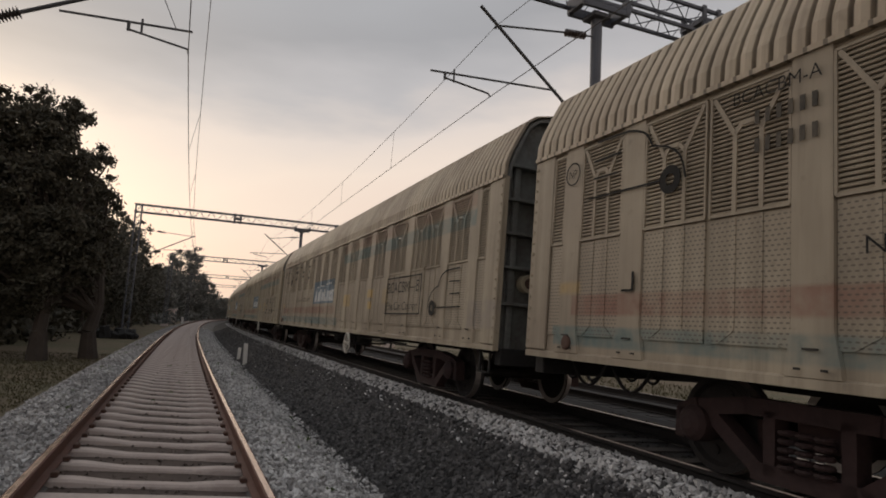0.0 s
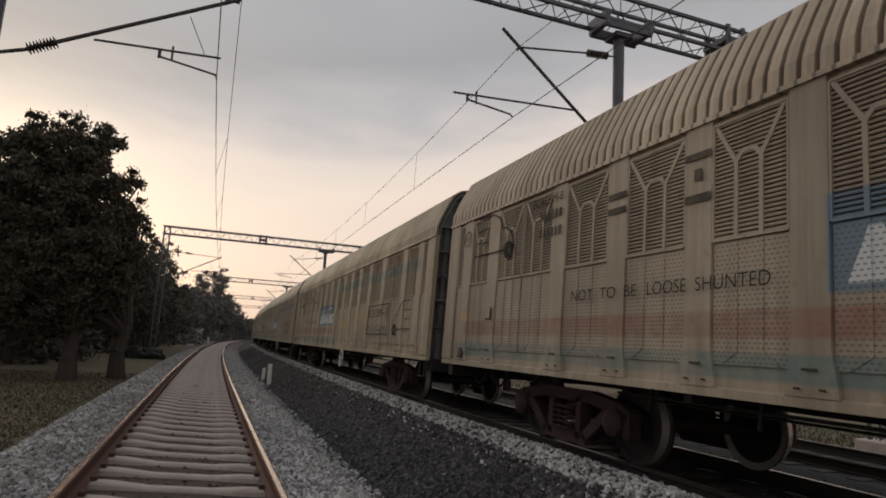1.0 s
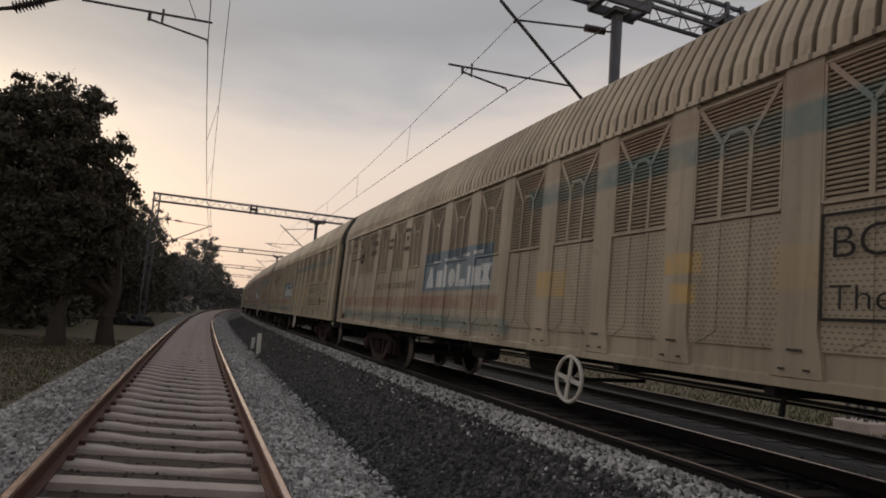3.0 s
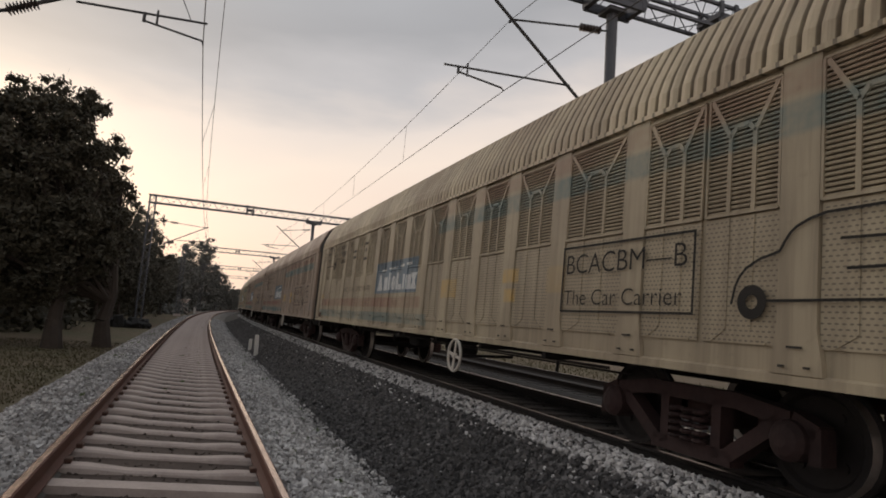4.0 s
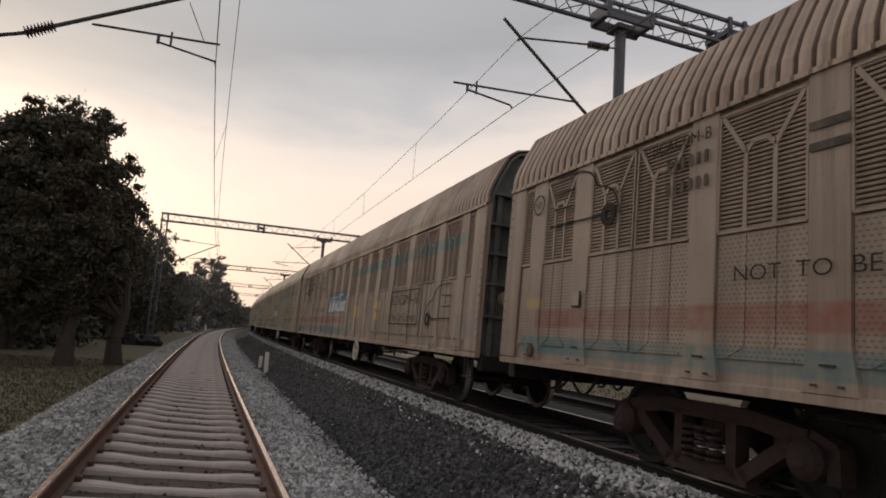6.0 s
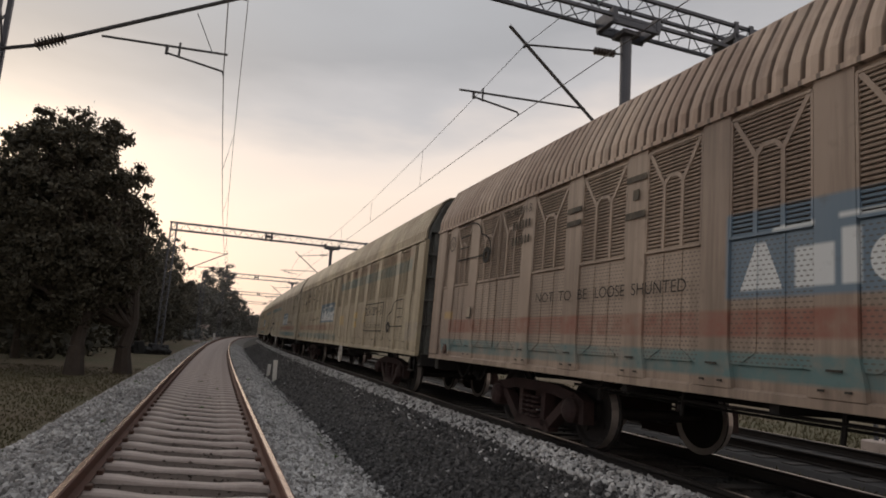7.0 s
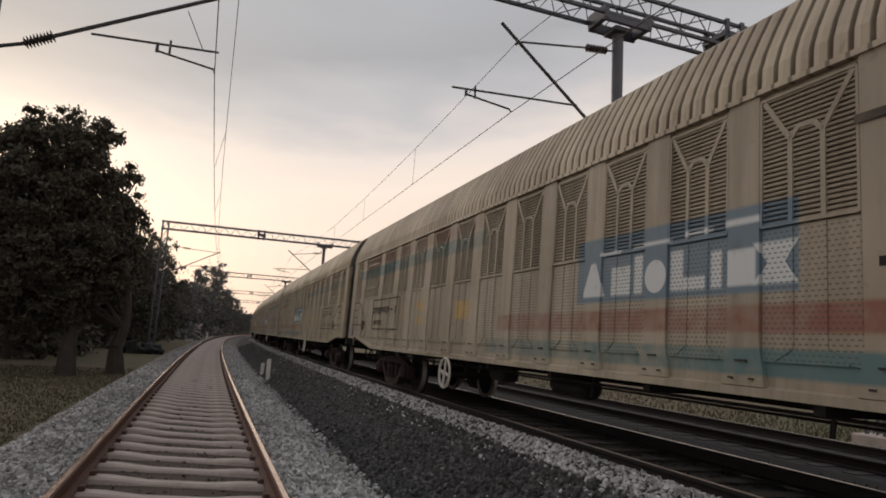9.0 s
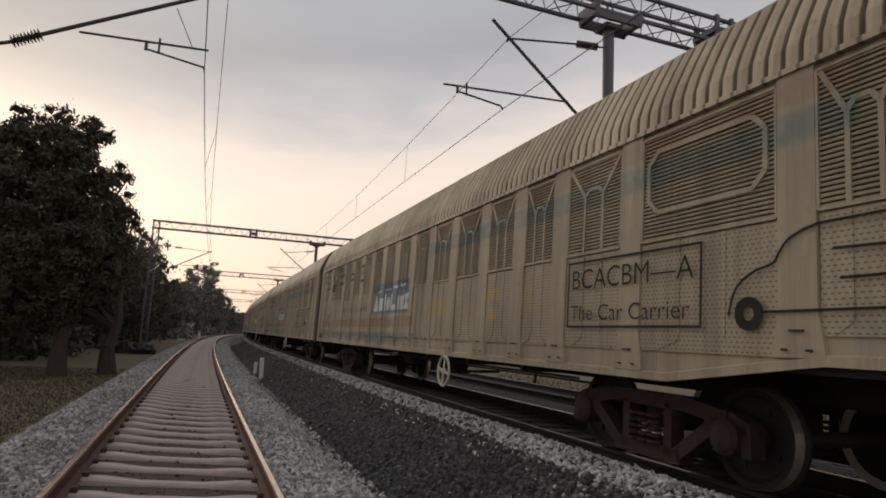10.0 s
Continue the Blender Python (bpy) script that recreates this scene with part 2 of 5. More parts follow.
def wagon_paint(name, base, stain, fade=1.0, rust=0.0, holes=False, logo=True, flip=False):
    """Wagon side paint in the wagon's own space: y runs from its leading end, z from the rail.
    Faded bands of red and teal low on the trailing half, raised to the eaves on the leading half, and a blue panel amidships."""
    k = Net(name)
    X, Y, Z = k.xyz()
    Y = k.math("DIVIDE", Y, BODY_K)
    Z = k.math("DIVIDE", k.math("SUBTRACT", Z, BODY_LIFT), BODY_K)
    n1, n2, n3 = k.noise(0.55, 4, 0.6), k.noise(7, 4, 0.6), k.noise(2.2, 4, 0.65, stretch=(1, 1.0, 0.12))
    col = k.mix(k.math("MULTIPLY", k.step(n1, 0.38, 0.68), 0.55), base, stain)
    col = k.mix(k.math("MULTIPLY", k.step(n3, 0.50, 0.72), 0.45), col, tuple(v * 0.55 for v in stain))

    n4 = k.noise(1.0, 5, 0.7, stretch=(1, 5.0, 0.25))
    col = k.mix(k.math("MULTIPLY", k.step(n4, 0.46, 0.66), 0.38 + rust * 0.5), col, tuple(v * 0.62 for v in stain))
    n5 = k.noise(0.35, 5, 0.6)
    col = k.mix(k.math("MULTIPLY", k.step(n5, 0.52, 0.66), 0.4), col, (base[0] * 0.66, base[1] * 0.62, base[2] * 0.66))

    def box(y0, y1, z0, z1, soft=0.02, slant=0.0, turn=flip):
        if turn:
            y0, y1 = 22.5 - y1, 22.5 - y0
        zz = k.math("MULTIPLY_ADD", Y, slant, Z) if slant else Z
        a = k.math("MULTIPLY", k.step(Y, y0 - soft, y0 + soft), k.step(Y, y1 + soft, y1 - soft))
        b = k.math("MULTIPLY", k.step(zz, z0 - soft, z0 + soft), k.step(zz, z1 + soft, z1 - soft))
        return k.math("MULTIPLY", a, b)

    patchy = k.math("MULTIPLY", k.step(k.math("ADD", k.math("MULTIPLY", n1, 0.6), k.math("MULTIPLY", n2, 0.4)), 0.30, 0.62), fade)
    red, teal, amber = (0.235, 0.085, 0.058), (0.095, 0.170, 0.172), (0.52, 0.33, 0.09)
    for m, c, w in ((box(10.9, 21.5, 1.16, 1.40), red, 0.78), (box(10.5, 21.9, 0.80, 1.03), teal, 0.9),
                    (box(0.9, 10.2, 2.64, 2.92, 0.03), teal, 0.9), (box(0.9, 10.2, 2.98, 3.20, 0.03), red, 0.42),
                    (box(9.05, 9.78, 1.36, 1.70), amber, 1.0), (box(6.74, 7.20, 1.57, 1.77), amber, 1.2),
                    (box(6.80, 7.12, 1.28, 1.47), amber, 1.1), (box(5.5, 5.95, 1.4, 1.75), amber, 0.25),
                    (box(21.35, 21.8, 1.42, 1.56, 0.03), amber, 0.6), (box(0.0, 1.0, 0.95, 1.38, 0.03), (0.22, 0.20, 0.21), 0.55)):
        col = k.mix(k.math("MULTIPLY", k.math("MULTIPLY", m, patchy), w), col, c)
    if logo:
        away = 5.15 if flip else 0.0
        blue, white = (0.105, 0.180, 0.250), (0.62, 0.64, 0.64)
        solid = k.step(k.math("ADD", k.math("MULTIPLY", n1, 0.4), k.math("MULTIPLY", n2, 0.6)), 0.14, 0.40)
        col = k.mix(k.math("MULTIPLY", box(11.25 - away, 14.45 - away, 1.50, 2.28, 0.02, 0.0, False), k.math("MULTIPLY", solid, 0.85)), col, blue)
        shapes = [box(y0 - away, y1 - away, z0, z1, 0.015, 0.0, False) for y0, y1, z0, z1 in (
            (13.38, 13.74, 1.57, 1.90), (13.18, 13.32, 1.57, 2.00), (12.56, 12.74, 1.57, 1.98), (12.26, 12.56, 1.57, 1.70), (12.06, 12.19, 1.57, 1.92), (11.66, 11.98, 1.57, 1.90),
            (13.55, 13.95, 2.06, 2.10), (12.72, 13.34, 2.08, 2.12), (12.16, 12.52, 2.10, 2.16), (11.62, 12.0, 2.12, 2.18))]
        # a tapering wedge, a disc and a waisted block
        half = k.math("MULTIPLY", k.math("SUBTRACT", 2.10, Z), 0.42)
        shapes.append(k.math("MULTIPLY", k.math("LESS_THAN", k.math("ABSOLUTE", k.math("SUBTRACT", Y, 14.08 - away)), half), box(13.6 - away, 14.5 - away, 1.57, 1.98, 0.015, 0.0, False)))
        ry, rz = k.math("DIVIDE", k.math("SUBTRACT", Y, 12.95 - away), 0.165), k.math("DIVIDE", k.math("SUBTRACT", Z, 1.74), 0.175)
        shapes.append(k.step(k.math("ADD", k.math("MULTIPLY", ry, ry), k.math("MULTIPLY", rz, rz)), 1.06, 0.94))
        waist = k.math("MULTIPLY_ADD", k.math("ABSOLUTE", k.math("SUBTRACT", Z, 1.75)), 0.75, 0.085)
        shapes.append(k.math("MULTIPLY", k.math("LESS_THAN", k.math("ABSOLUTE", k.math("SUBTRACT", Y, 11.47 - away)), waist), box(11.2 - away, 11.75 - away, 1.57, 1.93, 0.015, 0.0, False)))
        for m in shapes:
            col = k.mix(k.math("MULTIPLY", m, k.math("MULTIPLY", solid, 0.92)), col, white)
    if rust and not logo:
        f = k.math("MULTIPLY", k.step(k.math("ADD", n1, k.math("MULTIPLY", n2, 0.3)), 0.52, 0.80), rust)
        col = k.mix(f, col, (0.17, 0.085, 0.055))
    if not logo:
        # roof grooves darkened in the colour: their shade together with lodged dirt
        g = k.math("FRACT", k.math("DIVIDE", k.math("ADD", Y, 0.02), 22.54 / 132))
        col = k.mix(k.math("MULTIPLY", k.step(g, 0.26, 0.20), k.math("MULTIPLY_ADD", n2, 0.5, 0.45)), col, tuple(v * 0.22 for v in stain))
    # grime creeping along the seams: fine specks
    col = k.mix(k.math("MULTIPLY", k.step(n2, 0.60, 0.78), 0.35), col, tuple(v * 0.45 for v in stain))
    if holes:
        # staggered punched holes, 5.5 cm apart along and 5 cm up
        row = k.math("FLOOR", k.math("DIVIDE", Z, 0.042))
        par = k.math("MULTIPLY", k.math("MODULO", row, 2.0), 0.5)
        fy = k.math("SUBTRACT", k.math("FRACT", k.math("ADD", k.math("DIVIDE", Y, 0.057), par)), 0.5)
        fz = k.math("SUBTRACT", k.math("FRACT", k.math("DIVIDE", Z, 0.042)), 0.5)
        r = k.math("ADD", k.math("POWER", k.math("MULTIPLY", fy, 0.72), 2.0), k.math("POWER", k.math("MULTIPLY", fz, 1.25), 2.0))
        hole = k.math("MULTIPLY", k.step(r, 0.066, 0.042), 0.68)
        col = k.mix(hole, col, (0.085, 0.07, 0.055))
    return k.done(col, 0.62, 0.0, n2, 0.12, 0.004)


CREAM, STAIN = (0.41, 0.345, 0.255), (0.235, 0.183, 0.130)
FAWN, UMBER = (0.37, 0.285, 0.222), (0.195, 0.140, 0.108)
PAINTS = []
for _i, (_b, _s, _f, _r) in enumerate(((CREAM, STAIN, 1.0, 0.12), (FAWN, UMBER, 1.3, 0.45), ((0.42, 0.355, 0.245), STAIN, 0.95, 0.2), ((0.42, 0.36, 0.27), STAIN, 1.2, 0.1))):
    PAINTS.append((wagon_paint("wagon side paint", _b, _s, _f, _r, flip=_i == 3), wagon_paint("wagon punched plate paint", _b, _s, _f, _r, holes=True, flip=_i == 3),
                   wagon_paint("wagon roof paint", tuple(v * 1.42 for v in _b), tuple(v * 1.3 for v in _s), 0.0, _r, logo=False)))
# dark brown that imitates the shade between louvre slats
M_LOUVRE_SHADE = worn("louvre shade colour", (0.085, 0.070, 0.052), (0.05, 0.042, 0.034), 0.9)
M_BOLT_SHADE = worn("bolt slot shade colour", (0.045, 0.04, 0.034), (0.02, 0.018, 0.016), 0.9)


# ---------------------------------------------------------------- mesh helpers
def part(name, bm, material, parent=None, label="", smooth=False):
    """Links a bmesh as one mesh object, under a thing or a part."""
    me = bpy.data.meshes.new(name)
    bm.normal_update()
    bm.to_mesh(me)
    bm.free()
    return part_of(name, me, material, parent, label, smooth)


def part_of(name, me, material, parent=None, label="", smooth=False):
    for m in (material if isinstance(material, (list, tuple)) else [material]):
        if len(me.materials) < 1 or isinstance(material, (list, tuple)):
            me.materials.append(m)
    if smooth:
        me.shade_smooth()
    ob = new(name, me)
    if parent is not None:
        ob.parent = parent
    if label:
        tagged(ob, label)
    return ob


def box(bm, x0, x1, y0, y1, z0, z1, bevel=0.0, m=None, mat=0):
    vs = [bm.verts.new((x, y, z)) for x in (x0, x1) for y in (y0, y1) for z in (z0, z1)]
    if m is not None:
        for v in vs:
            v.co = m @ v.co
    fs = [bm.faces.new([vs[i] for i in q]) for q in ((0, 1, 3, 2), (4, 6, 7, 5), (0, 4, 5, 1), (2, 3, 7, 6), (0, 2, 6, 4), (1, 5, 7, 3))]
    for f in fs:
        f.material_index = mat
    if bevel:
        bmesh.ops.bevel(bm, geom=list({e for f in fs for e in f.edges}), offset=bevel, segments=1, affect="EDGES")
    return vs


def bar(bm, a, b, r, sides=8, r2=None):
    """A round bar from a to b."""
    a, b = Vector(a), Vector(b)
    d = b - a
    q = d.to_track_quat("Z", "Y").to_matrix()
    r2 = r if r2 is None else r2
    rings = []
    for p, rr in ((a, r), (b, r2)):
        rings.append([bm.verts.new(p + q @ Vector((math.cos(i * math.tau / sides) * rr, math.sin(i * math.tau / sides) * rr, 0))) for i in range(sides)])
    for i in range(sides):
        j = (i + 1) % sides
        bm.faces.new((rings[0][i], rings[0][j], rings[1][j], rings[1][i]))
    bm.faces.new(rings[0][::-1])
    bm.faces.new(rings[1])


def tube(bm, points, r, sides=6):
    """A bent round tube through the points, in one piece."""
    rows = []
    for i, p in enumerate(points):
        d = points[min(i + 1, len(points) - 1)] - points[max(i - 1, 0)]
        q = d.to_track_quat("Z", "Y").to_matrix()
        rows.append([bm.verts.new(p + q @ Vector((math.cos(k * math.tau / sides) * r, math.sin(k * math.tau / sides) * r, 0))) for k in range(sides)])
    for a, b in zip(rows, rows[1:]):
        for k in range(sides):
            j = (k + 1) % sides
            bm.faces.new((a[k], a[j], b[j], b[k]))
    bm.faces.new(rows[0][::-1])
    bm.faces.new(rows[-1])


def strip(bm, a, b, w, h, up=(0, 0, 1)):
    """A square bar from a to b, w across and h along up."""
    a, b, up = Vector(a), Vector(b), Vector(up)
    d = (b - a).normalized()
    side = d.cross(up).normalized()
    up = side.cross(d)
    vs = [bm.verts.new(p + side * sx * w / 2 + up * sz * h / 2) for p in (a, b) for sx in (-1, 1) for sz in (-1, 1)]
    for q in ((0, 1, 3, 2), (4, 6, 7, 5), (0, 4, 5, 1), (2, 3, 7, 6), (0, 2, 6, 4), (1, 5, 7, 3)):
        bm.faces.new([vs[i] for i in q])


def ring(bm, centre, axis, r, tube, seg=24, sides=6):
    """A torus round axis."""
    q = Vector(axis).to_track_quat("Z", "Y").to_matrix()
    rows = []
    for i in range(seg):
        a = i * math.tau / seg
        rows.append([bm.verts.new(Vector(centre) + q @ Vector(((r + tube * math.cos(b)) * math.cos(a), (r + tube * math.cos(b)) * math.sin(a), tube * math.sin(b))))
                     for b in (j * math.tau / sides for j in range(sides))])
    for i in range(seg):
        for j in range(sides):
            bm.faces.new((rows[i][j], rows[(i + 1) % seg][j], rows[(i + 1) % seg][(j + 1) % sides], rows[i][(j + 1) % sides]))


def lathe(bm, centre, axis, outline, seg=20):
    """A turned shape: outline of (distance along axis, radius)."""
    q = Vector(axis).to_track_quat("Z", "Y").to_matrix()
    rows = [[bm.verts.new(Vector(centre) + q @ Vector((r * math.cos(i * math.tau / seg), r * math.sin(i * math.tau / seg), d))) for i in range(seg)] for d, r in outline]
    for a, b in zip(rows, rows[1:]):
        for i in range(seg):
            j = (i + 1) % seg
            bm.faces.new((a[i], a[j], b[j], b[i]))
    bm.faces.new(rows[0][::-1])
    bm.faces.new(rows[-1])


def sweep(profile, s0, s1, step, closed=False, top=()):
    """A section (offset, height) carried along the track; faces whose index is in top take the second material."""
    bm = bmesh.new()
    n = max(1, round((s1 - s0) / step))
    rows = []
    for i in range(n + 1):
        s = s0 + (s1 - s0) * i / n
        rows.append([bm.verts.new(at(s, o, z)) for o, z in profile])
    m = len(profile)
    for a, b in zip(rows, rows[1:]):
        for j in range(m if closed else m - 1):
            f = bm.faces.new((a[j], a[(j + 1) % m], b[(j + 1) % m], b[j]))
            if j in top:
                f.material_index = 1
    if closed:
        bm.faces.new(rows[0])
        bm.faces.new(rows[-1][::-1])
    bmesh.ops.recalc_face_normals(bm, faces=bm.faces)
    return bm


def empty(name, label, category, group="", kind=""):
    return tagged(new(name), label, category, group, kind)


# ---------------------------------------------------------------- ground and track beds
def build_ground():
    bm = bmesh.new()
    bmesh.ops.create_grid(bm, x_segments=60, y_segments=60, size=2500)
    for v in bm.verts:
        v.co.z = -0.6
    tagged(part("ground", bm, M_GROUND), "dry patchy grass and bare earth beside the railway", "ground", kind="structure")
    for name, mat, a, b, label in (
            ("ballast_shoulder", M_BEDDING, 0, 4, "grey crushed stone shoulder of the empty track"),
            ("ballast_bed", M_BED_BROWN, 4, 5, "rust-stained ballast between the rails"),
            ("ballast_shoulder", M_BEDDING, 5, 9, "grey crushed stone shoulder of the empty track"),
            ("embankment", M_BED_DARK, 9, 16, "dark crushed stone slope and bed under the train"),
            ("track_bed", M_BED_DARK, 16, 21, "dark track bed of the outer line")):
        bm = sweep(SECTION[a:b + 1], -250, 410, 2.0)
        tagged(part(name, bm, mat), label, "ballast", kind="structure")


def rail_profile(centre, base, cant, side):
    o0 = centre + side * 0.875
    sec = ((-0.036, -0.010), (-0.024, 0.0), (0.024, 0.0), (0.036, -0.010), (0.036, -0.035), (0.010, -0.05), (0.010, -0.145), (0.07, -0.158), (0.07, -0.172),
           (-0.07, -0.172), (-0.07, -0.158), (-0.010, -0.145), (-0.010, -0.05), (-0.036, -0.035))
    return [(o0 + o, base + z - (o0 - centre) * cant) for o, z in sec]


def build_track(key, label, mat_sleeper, first, near):
    centre, base, cant = TRACKS[key]
    track = empty("railway_track", label, "railway track", kind="structure")
    for side in (-1, 1):
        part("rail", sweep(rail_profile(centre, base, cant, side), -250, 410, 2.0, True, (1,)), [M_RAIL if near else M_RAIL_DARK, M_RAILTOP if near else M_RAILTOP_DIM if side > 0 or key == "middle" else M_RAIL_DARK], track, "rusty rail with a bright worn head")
    me = sleeper_mesh(mat_sleeper)
    rest = []
    spacing = 0.615
    count = 0
    for i in range(-60, 600):
        s = first + spacing * i
        if s > 200:
            break
        m = Matrix.Translation(at(s, centre, base - 0.178)) @ pose(0, 0, 0, 0, math.degrees(cant), -math.degrees(turn_at(s)) + random.uniform(-0.4, 0.4))
        if near and 0 <= i and count < 260:
            ob = new("sleeper", me)
            ob.parent, ob.matrix_basis = track, m
            count += 1
        else:
            rest.append(m)
    bm = bmesh.new()
    for m in rest:
        box(bm, -1.37, 1.37, -0.11, 0.11, -0.2, 0.0, m=m)
    part("sleeper_run", bm, mat_sleeper, track)
    track.children[-1]["kind"] = "stuff"
    # spring clips either side of each rail
    if near:
        bm = bmesh.new()
        for i in range(0, 70):
            s = first + spacing * i
            for side in (-1, 1):
                for dx in (-0.095, 0.095):
                    o = centre + side * 0.875 + dx
                    z = base - 0.165 - (o - centre) * cant
                    m = Matrix.Translation(at(s, o, z)) @ pose(0, 0, 0, 0, 0, -math.degrees(turn_at(s)))
                    box(bm, -0.03, 0.03, -0.05, 0.05, -0.01, 0.035, 0.008, m=m)
        part("rail_clips", bm, M_CLIP, track)["kind"] = "stuff"
    return track


def sleeper_mesh(mat):
    """A prestressed sleeper: waisted between the rail seats, tapering sides."""
    bm = bmesh.new()
    secs = ((-1.37, 0.10, -0.02, 0.13), (-0.95, 0.095, 0.0, 0.125), (-0.62, 0.09, 0.0, 0.12), (-0.3, 0.075, -0.025, 0.11), (0.3, 0.075, -0.025, 0.11), (0.62, 0.09, 0.0, 0.12), (0.95, 0.095, 0.0, 0.125), (1.37, 0.10, -0.02, 0.13))
    rows = [[bm.verts.new((x, -b, -0.2)), bm.verts.new((x, -w, z - 0.02)), bm.verts.new((x, -w + 0.02, z)), bm.verts.new((x, w - 0.02, z)), bm.verts.new((x, w, z - 0.02)), bm.verts.new((x, b, -0.2))] for x, w, z, b in secs]
    for a, b in zip(rows, rows[1:]):
        for j in range(5):
            bm.faces.new((a[j], a[j + 1], b[j + 1], b[j]))
    bm.faces.new(rows[0]), bm.faces.new(rows[-1][::-1])
    bmesh.ops.recalc_face_normals(bm, faces=bm.faces)
    me = bpy.data.meshes.new("sleeper")
    bm.to_mesh(me)
    bm.free()
    me.materials.append(mat)
    return me


def stones(name, label, mat, bands, seed):
    """Loose ballast: eight-faced chips on the beds. bands: s0, s1, o0, o1, count, size, lift."""
    rng = np.random.default_rng(seed)
    octa = np.array(((1, 0, 0), (-1, 0, 0), (0, 1, 0), (0, -1, 0), (0, 0, 1), (0, 0, -1)), float)
    tri = np.array(((0, 2, 4), (2, 1, 4), (1, 3, 4), (3, 0, 4), (2, 0, 5), (1, 2, 5), (3, 1, 5), (0, 3, 5)))
    vs, fs, base = [], [], 0
    for s0, s1, o0, o1, count, size, lift in bands:
        # denser towards the near end
        s = s0 * (s1 / s0) ** rng.random(count) if s0 > 0 else rng.uniform(s0, s1, count)
        o = rng.uniform(o0, o1, count)
        c = np.array([at(si, oi, ground_z(oi)) for si, oi in zip(s, o)])
        c[:, 2] += lift + rng.uniform(-0.3, 0.25, count) * size
        u, _, w = np.linalg.svd(rng.normal(size=(count, 3, 3)))
        rad = size * rng.uniform(0.55, 1.25, (count, 1, 1)) * 0.5
        shape = octa[None] * rng.uniform(0.65, 1.3, (count, 6, 1)) * rng.uniform(0.7, 1.2, (count, 1, 3))
        pts = shape @ np.swapaxes(u @ w, 1, 2) * rad + c[:, None, :]
        vs.append(pts.reshape(-1, 3))
        fs.append((tri[None] + (base + 6 * np.arange(count))[:, None, None]).reshape(-1, 3))
        base += 6 * count
    me = bpy.data.meshes.new(name)
    me.from_pydata(np.concatenate(vs).tolist(), [], np.concatenate(fs).tolist())
    tagged(part_of(name, me, mat), label, "ballast", kind="stuff")


build_ground()
build_track("near", "empty broad gauge track on concrete sleepers, curving gently", M_SLEEPER, 6.36, True)
build_track("middle", "track under the passing train, sleepers darkened as shade", M_SLEEPER_DARK, 6.1, False)
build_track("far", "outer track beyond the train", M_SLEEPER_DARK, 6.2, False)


# ---------------------------------------------------------------- the car-carrier wagons
HW, LEN, PITCH = 1.52, 22.5, 23.5
SILL, EAVE = 0.63, 3.30
POSTS = (0.94, 2.17, 4.18, 5.70, 7.05, 8.30, 9.57, 10.85, 12.10, 13.38, 14.60, 15.80, 17.10, 18.40, 20.47, 21.58)
POSTS_A = (1.42, 3.49, 4.95, 6.10, 7.35, 8.70, 9.95, 11.20, 12.40, 13.55, 14.70, 15.85, 17.10, 18.40, 20.47, 21.58)
PW = 0.36
ROOF = ((HW, 3.30), (HW - 0.008, 3.50), (1.462, 3.68), (1.36, 3.94), (1.24, 4.21), (1.10, 4.33), (0.74, 4.42), (0.40, 4.47), (0.0, 4.49))


def sill_at(u, kind):
    """Height of the side's lower edge: raised over the bogie at a unit's outer end."""
    lift = 0.0
    if "front" in kind:
        lift = max(lift, min(1.0, max(0.0, (2.9 - u) / 1.7)) * 0.24)
    if "rear" in kind:
        lift = max(lift, min(1.0, max(0.0, (u - LEN + 2.9) / 1.7)) * 0.24)
    return SILL + lift


def post_part(wagon, u, side, mat, kind, width=PW):
    bm = bmesh.new()
    x0, x1 = side * HW, side * (HW + 0.045)
    zb = sill_at(u, kind) + 0.08
    out = ((-width / 2 - 0.06, zb), (width / 2 + 0.06, zb), (width / 2 + 0.05, zb + 0.10), (width / 2, zb + 0.36), (width / 2, EAVE - 0.03), (-width / 2, EAVE - 0.03), (-width / 2, zb + 0.36), (-width / 2 - 0.05, zb + 0.10))
    a = [bm.verts.new((x0, u + y, z)) for y, z in out]
    b = [bm.verts.new((x1 - side * 0.012 * (abs(y) > width / 2 - 0.001), u + y * 0.96, z)) for y, z in out]
    bm.faces.new(b)
    for i in range(len(out)):
        j = (i + 1) % len(out)
        bm.faces.new((a[i], a[j], b[j], b[i]))
    bmesh.ops.recalc_face_normals(bm, faces=bm.faces)
    p = part("post", bm, mat, wagon)
    if side < 0:
        # thin dark plates imitate the shade inside the bolt slots
        for y, z, w in ((0.0, zb + 0.21, 0.065), (-0.11, zb + 0.06, 0.026), (0.11, zb + 0.06, 0.026)):
            bm = bmesh.new()
            box(bm, x1 - 0.006, x1 + 0.003, u + y - w, u + y + w, z - 0.009, z + 0.009)
            part("bolt_plate", bm, M_BOLT_SHADE, p)


